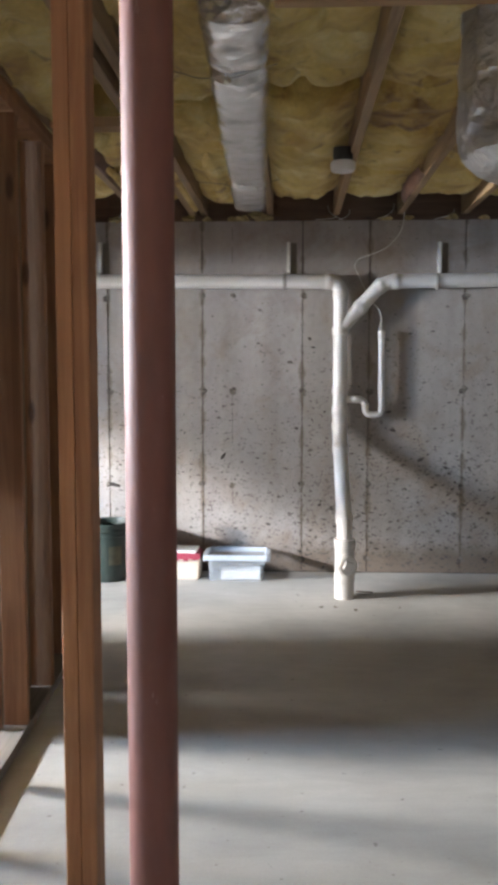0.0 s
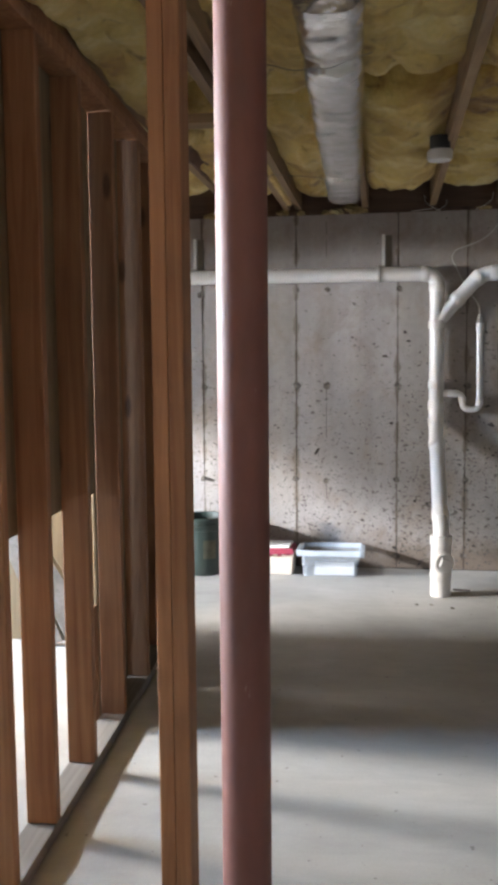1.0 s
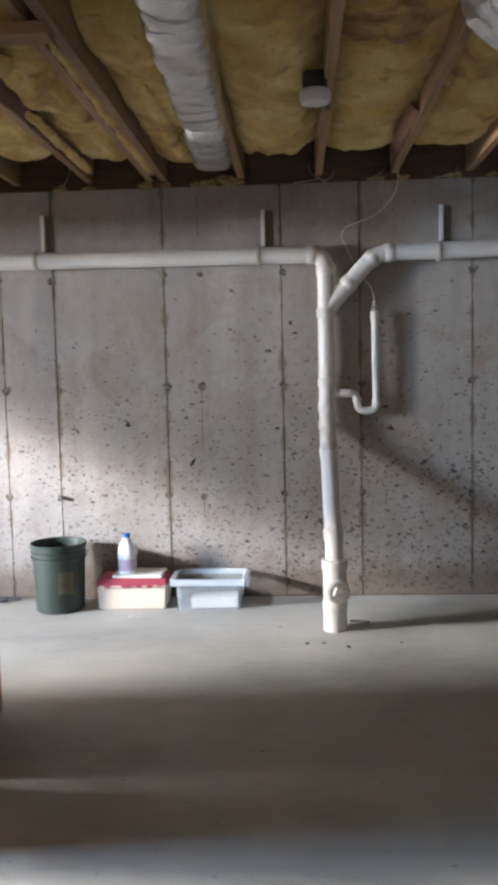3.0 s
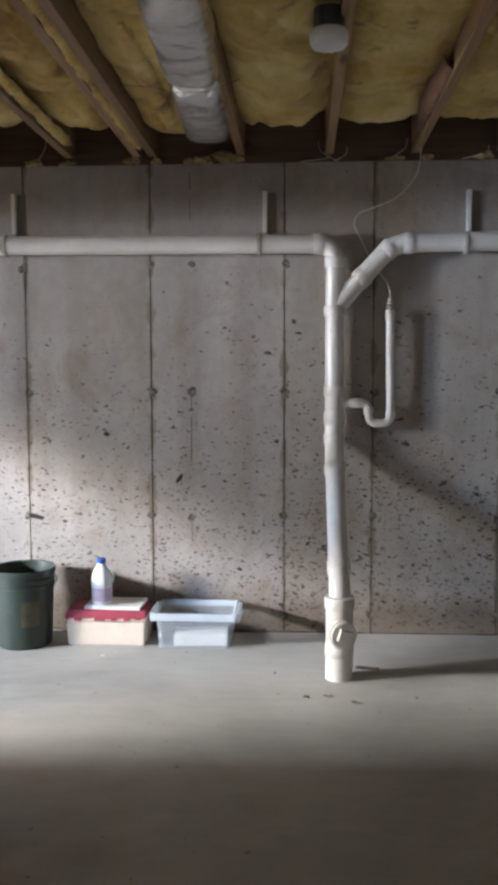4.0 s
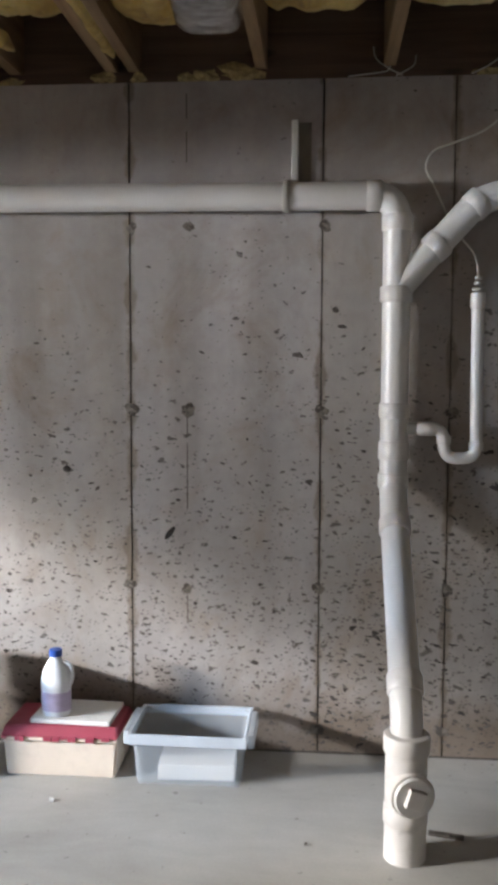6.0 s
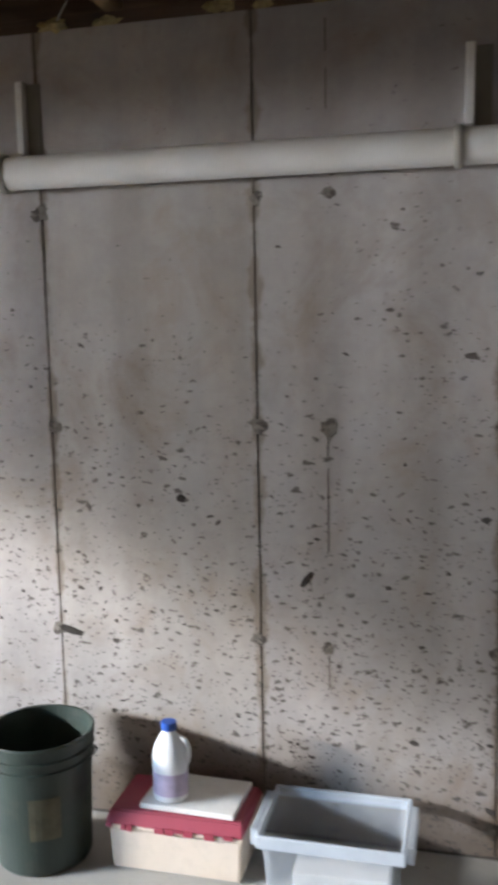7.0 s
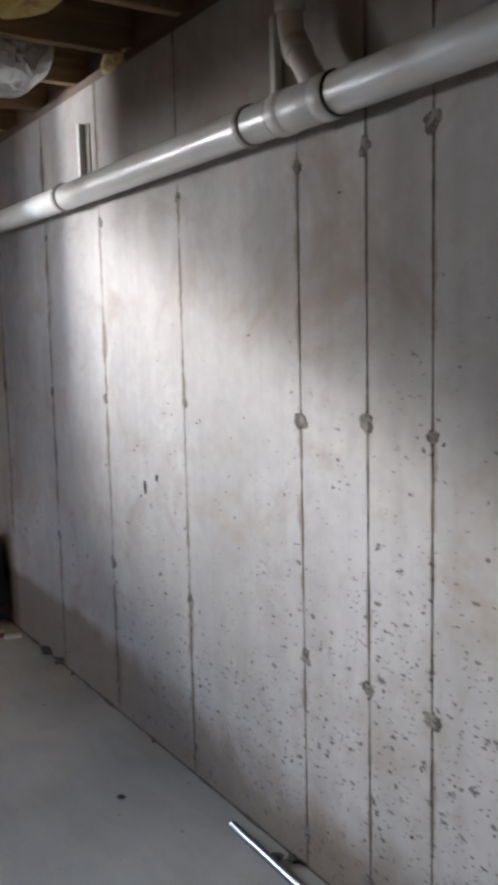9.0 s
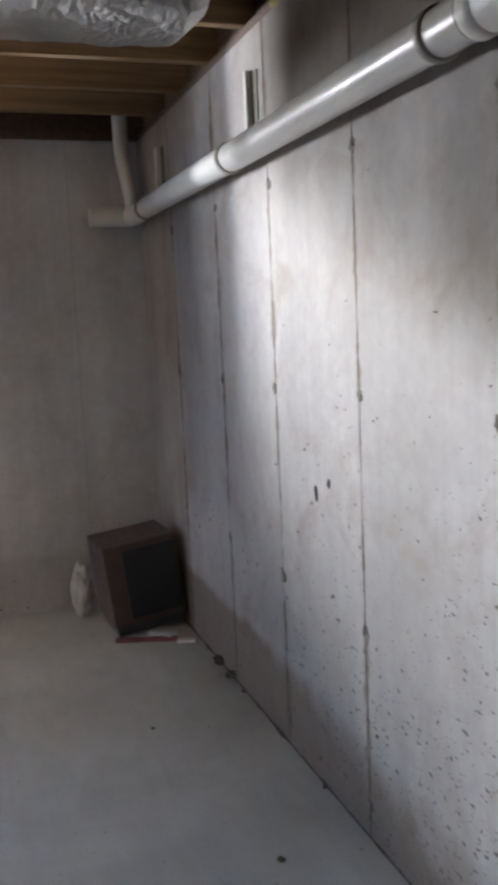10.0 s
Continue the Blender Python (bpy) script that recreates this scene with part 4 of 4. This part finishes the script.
part("body", box((-0.19, -0.18, 0.04), (0.12, 0.16, 0.42), 0.006), BROWN, cab)
part("grille", box((0.121, -0.10, 0.07), (0.133, 0.145, 0.39), 0.004), BLACK, cab, "black cloth grille")
bm = bmesh.new()
bmesh.ops.create_icosphere(bm, subdivisions=3, radius=1.0)
for v in bm.verts:
    k = 1 + noise.noise(v.co * 2.3) * 0.35
    v.co = Vector((v.co.x * 0.07 * k, v.co.y * 0.05 * k, 0.0 + (v.co.z * 0.13 * k)))
low = min(v.co.z for v in bm.verts)
bag = part("crumpled_bag", bm, PAPER)
bag.location = (-5.22, 5.41, -low)
tagged(bag, "crumpled whitish bag slumped on the floor", "bag")
part("foot", box((-0.18, -0.17, 0.0), (0.11, 0.15, 0.04)), DARKSTEEL, cab)
for nm, lo, hi, mat, lab, rot in (("red_strip", (-0.14, -0.015, 0), (0.14, 0.015, 0.018), FADED_RED, "thin red strip lying on the floor by the cabinet", 70), ("paper_scrap", (-0.06, -0.03, 0), (0.06, 0.03, 0.03), PAPER, "grey paper scrap on the floor by the cabinet", 40), ("paper_scrap", (-0.04, -0.02, 0), (0.04, 0.02, 0.012), WHITE, "white paper scrap on the floor by the cabinet", 75)):
    ob = part(nm, box(lo, hi, 0.003), mat)
    ob.matrix_world = pose(*{70: (-4.76, 5.62, 0), 40: (-4.78, 5.70, 0.0), 75: (-4.68, 5.78, 0)}[rot], 0, 0, rot)
    tagged(ob, lab, "scrap")

# crumbs of concrete on the floor
rng = random.Random(11)
spots = [(-0.74, 5.43, 0.012), (0.18, 4.98, 0.012), (0.26, 4.99, 0.012), (0.37, 4.93, 0.014), (0.62, 4.99, 0.008), (-3.02, 5.59, 0.02), (-2.48, 5.80, 0.022), (-3.9, 5.45, 0.012), (0.05, 5.25, 0.008), (-2.45, 5.83, 0.02), (-4.36, 5.83, 0.06), (-4.2, 5.80, 0.045), (-4.42, 5.80, 0.02), (-4.06, 5.81, 0.016), (-3.3, 5.82, 0.014)]
for i, (x, y, s) in enumerate(spots):
    bm = bmesh.new()
    bmesh.ops.create_icosphere(bm, subdivisions=2, radius=1.0)
    for v in bm.verts:
        k = (0.6 if x > -2.6 else 0.42) + noise.noise(v.co * 1.7 + Vector((i * 5.1, 0, 0))) * 0.4
        v.co = Vector((v.co.x * s * 1.4 * k, v.co.y * s * k, v.co.z * s * 0.7 * k))
    low = min(v.co.z for v in bm.verts)
    ob = part("concrete_crumb", bm, WHITE if i == 0 else TIE_LIGHT if i in (1, 2, 3, 4, 8) else TIE)
    ob.location = (x, 5.838 if y > 5.78 and x < -2.6 else y, -low)
    ob.rotation_euler = (0, 0, rng.uniform(0, 6) if x > -2.6 else 0.1)
    tagged(ob, "small pale crumb of broken mortar on the floor" if i in (0, 1, 2, 3, 4, 8) else "small dark crumb of broken concrete on the floor", "crumb", "crumbs on the floor")
chip = part("wood_chip", box((-0.05, -0.012, 0), (0.05, 0.012, 0.008), 0.002), TIE)
chip.matrix_world = pose(0.45, 5.33, 0.0, 0, 0, -12)
tagged(chip, "thin dark wood chip on the floor by the stack", "chip")

# ---- form panels of the north wall, with seams and tie marks ----
SEAMS = [WEST - 0.2, -4.80, -4.165, -3.61, -3.02, -2.41, -2.155, -1.95, -1.488, -1.19, -0.572, 0.077, 0.505, 1.112, 1.72, 2.33, 2.94, 3.55, 4.16, EAST + 0.2]
rng = random.Random(21)
for a, b in zip(SEAMS, SEAMS[1:]):
    bm = bmesh.new()
    n = 60
    ga, gb = rng.uniform(0.0009, 0.0019), rng.uniform(0.0009, 0.0019)
    face = []
    for j in range(n + 1):
        z = TOP * j / n
        wa = ga + max(0, noise.noise(Vector((a * 7, z * 6, 0))) * 0.003)
        wb = gb + max(0, noise.noise(Vector((b * 7 + 3, z * 6, 5))) * 0.003)
        off = rng.uniform(-0.0006, 0.0006)
        face.append([bm.verts.new(p) for p in ((a + wa, NORTH + 0.0155, z), (a + wa + 0.001, NORTH + off, z), (b - wb - 0.001, NORTH + off, z), (b - wb, NORTH + 0.0155, z))])
    for p, q in zip(face, face[1:]):
        for i in range(3):
            bm.faces.new((p[i], p[i + 1], q[i + 1], q[i]))
    bm.faces.new(face[-1])
    bm.faces.new(face[0])
    part("form_panel", bm, PANEL, wall_n)
marks = []
for i in range(5):
    bm = bmesh.new()
    bmesh.ops.create_icosphere(bm, subdivisions=3, radius=1.0)
    for v in bm.verts:
        k = 1 + noise.noise(v.co * 1.4 + Vector((i * 9, 0, 0))) * 0.75 + noise.noise(v.co * 4 + Vector((0, i * 7, 0))) * 0.3
        v.co = Vector((v.co.x * 0.022 * k, v.co.y * 0.0022, v.co.z * 0.019 * k))
    # mottled: mortar plug with a dark broken side
    for f in bm.faces:
        c = f.calc_center_median()
        f.material_index = 1 if c.x * 38 + noise.noise(Vector((c.x * 90, i * 3.3, c.z * 90))) * 1.1 > 0.1 else 0
    marks.append(mesh_of(bm, "tie_mark", (TIE_LIGHT, TIE)))
for s in SEAMS[1:-1] + [-0.378]:
    for z in (0.09, 0.58, 1.19, 1.80):
        if s > 1.2 and z < 0.2:
            continue
        ob = new("tie_mark", rng.choice(marks))
        ob.parent = wall_n
        ob.location = (s + rng.uniform(-0.008, 0.008), NORTH - 0.0005, z + rng.uniform(-0.008, 0.008))
        ob.rotation_euler = (0, rng.uniform(0, 6.2), 0)
        k = rng.uniform(0.7, 1.15)
        ob.scale = (k, 1, k)
# broken crack line between two seams
for z0, z1 in ((2.02, 2.12), (2.16, 2.24), (0.85, 1.08), (0.45, 0.55), (1.1, 1.17)):
    bm = box((-0.379, NORTH - 0.0015, z0), (-0.376, NORTH + 0.003, z1))
    part("crack", bm, TIE, wall_n)
for x, z, w, h, r in ((-1.165, 0.572, 0.05, 0.014, -12), (-0.44, 0.765, 0.03, 0.01, 55), (-0.8, 0.985, 0.014, 0.012, 0), (-3.315, 0.897, 0.012, 0.024, 5), (-3.225, 0.938, 0.010, 0.013, 5)):
    bm = bmesh.new()
    bmesh.ops.create_icosphere(bm, subdivisions=2, radius=1.0)
    for v in bm.verts:
        k = 1 + noise.noise(v.co * 2 + Vector((x * 9, 0, 0))) * 0.5
        v.co = Vector((v.co.x * w * k, v.co.y * 0.004, v.co.z * h * k))
    ob = part("chipped_spot", bm, SEAM, wall_n)
    ob.location = (x, NORTH, z)
    ob.rotation_euler = (0, radians(-r), 0)

# dark uneven strip along the joint between slab and wall
bm = bmesh.new()
strip = []
for i in range(401):
    x = WEST + (EAST - WEST) * i / 400
    w = 0.004 + 0.004 * max(0.0, noise.noise(Vector((x * 3.1, 0, 0)))) + 0.005 * max(0.0, noise.noise(Vector((x * 17, 2.0, 0)))) + (0.008 * max(0.0, noise.noise(Vector((x * 8, 7.0, 0)))) if x < -1.2 else 0.0)
    strip.append([bm.verts.new(p) for p in ((x, NORTH - w, 0.0008), (x, NORTH - w * 0.4, 0.0035), (x, NORTH - 0.001, 0.002 + w))])
for a, b in zip(strip, strip[1:]):
    for i in range(2):
        bm.faces.new((a[i], a[i + 1], b[i + 1], b[i]))
tagged(part("floor_joint", bm, TIE), "dark uneven line where the slab meets the wall", "joint", kind="structure")

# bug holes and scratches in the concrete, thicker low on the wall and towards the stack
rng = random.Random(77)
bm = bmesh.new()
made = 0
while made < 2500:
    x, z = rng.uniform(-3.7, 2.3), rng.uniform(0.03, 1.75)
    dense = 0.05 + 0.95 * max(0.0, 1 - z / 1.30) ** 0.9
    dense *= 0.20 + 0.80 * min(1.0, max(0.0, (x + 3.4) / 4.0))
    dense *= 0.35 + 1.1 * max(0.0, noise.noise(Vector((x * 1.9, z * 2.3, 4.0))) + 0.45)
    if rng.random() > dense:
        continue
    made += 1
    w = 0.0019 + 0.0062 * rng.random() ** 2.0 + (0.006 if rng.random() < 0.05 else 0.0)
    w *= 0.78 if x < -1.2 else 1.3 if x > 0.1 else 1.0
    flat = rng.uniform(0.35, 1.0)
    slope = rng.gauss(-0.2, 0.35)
    # flat flake on the surface, its dark colour standing for shade in the hole
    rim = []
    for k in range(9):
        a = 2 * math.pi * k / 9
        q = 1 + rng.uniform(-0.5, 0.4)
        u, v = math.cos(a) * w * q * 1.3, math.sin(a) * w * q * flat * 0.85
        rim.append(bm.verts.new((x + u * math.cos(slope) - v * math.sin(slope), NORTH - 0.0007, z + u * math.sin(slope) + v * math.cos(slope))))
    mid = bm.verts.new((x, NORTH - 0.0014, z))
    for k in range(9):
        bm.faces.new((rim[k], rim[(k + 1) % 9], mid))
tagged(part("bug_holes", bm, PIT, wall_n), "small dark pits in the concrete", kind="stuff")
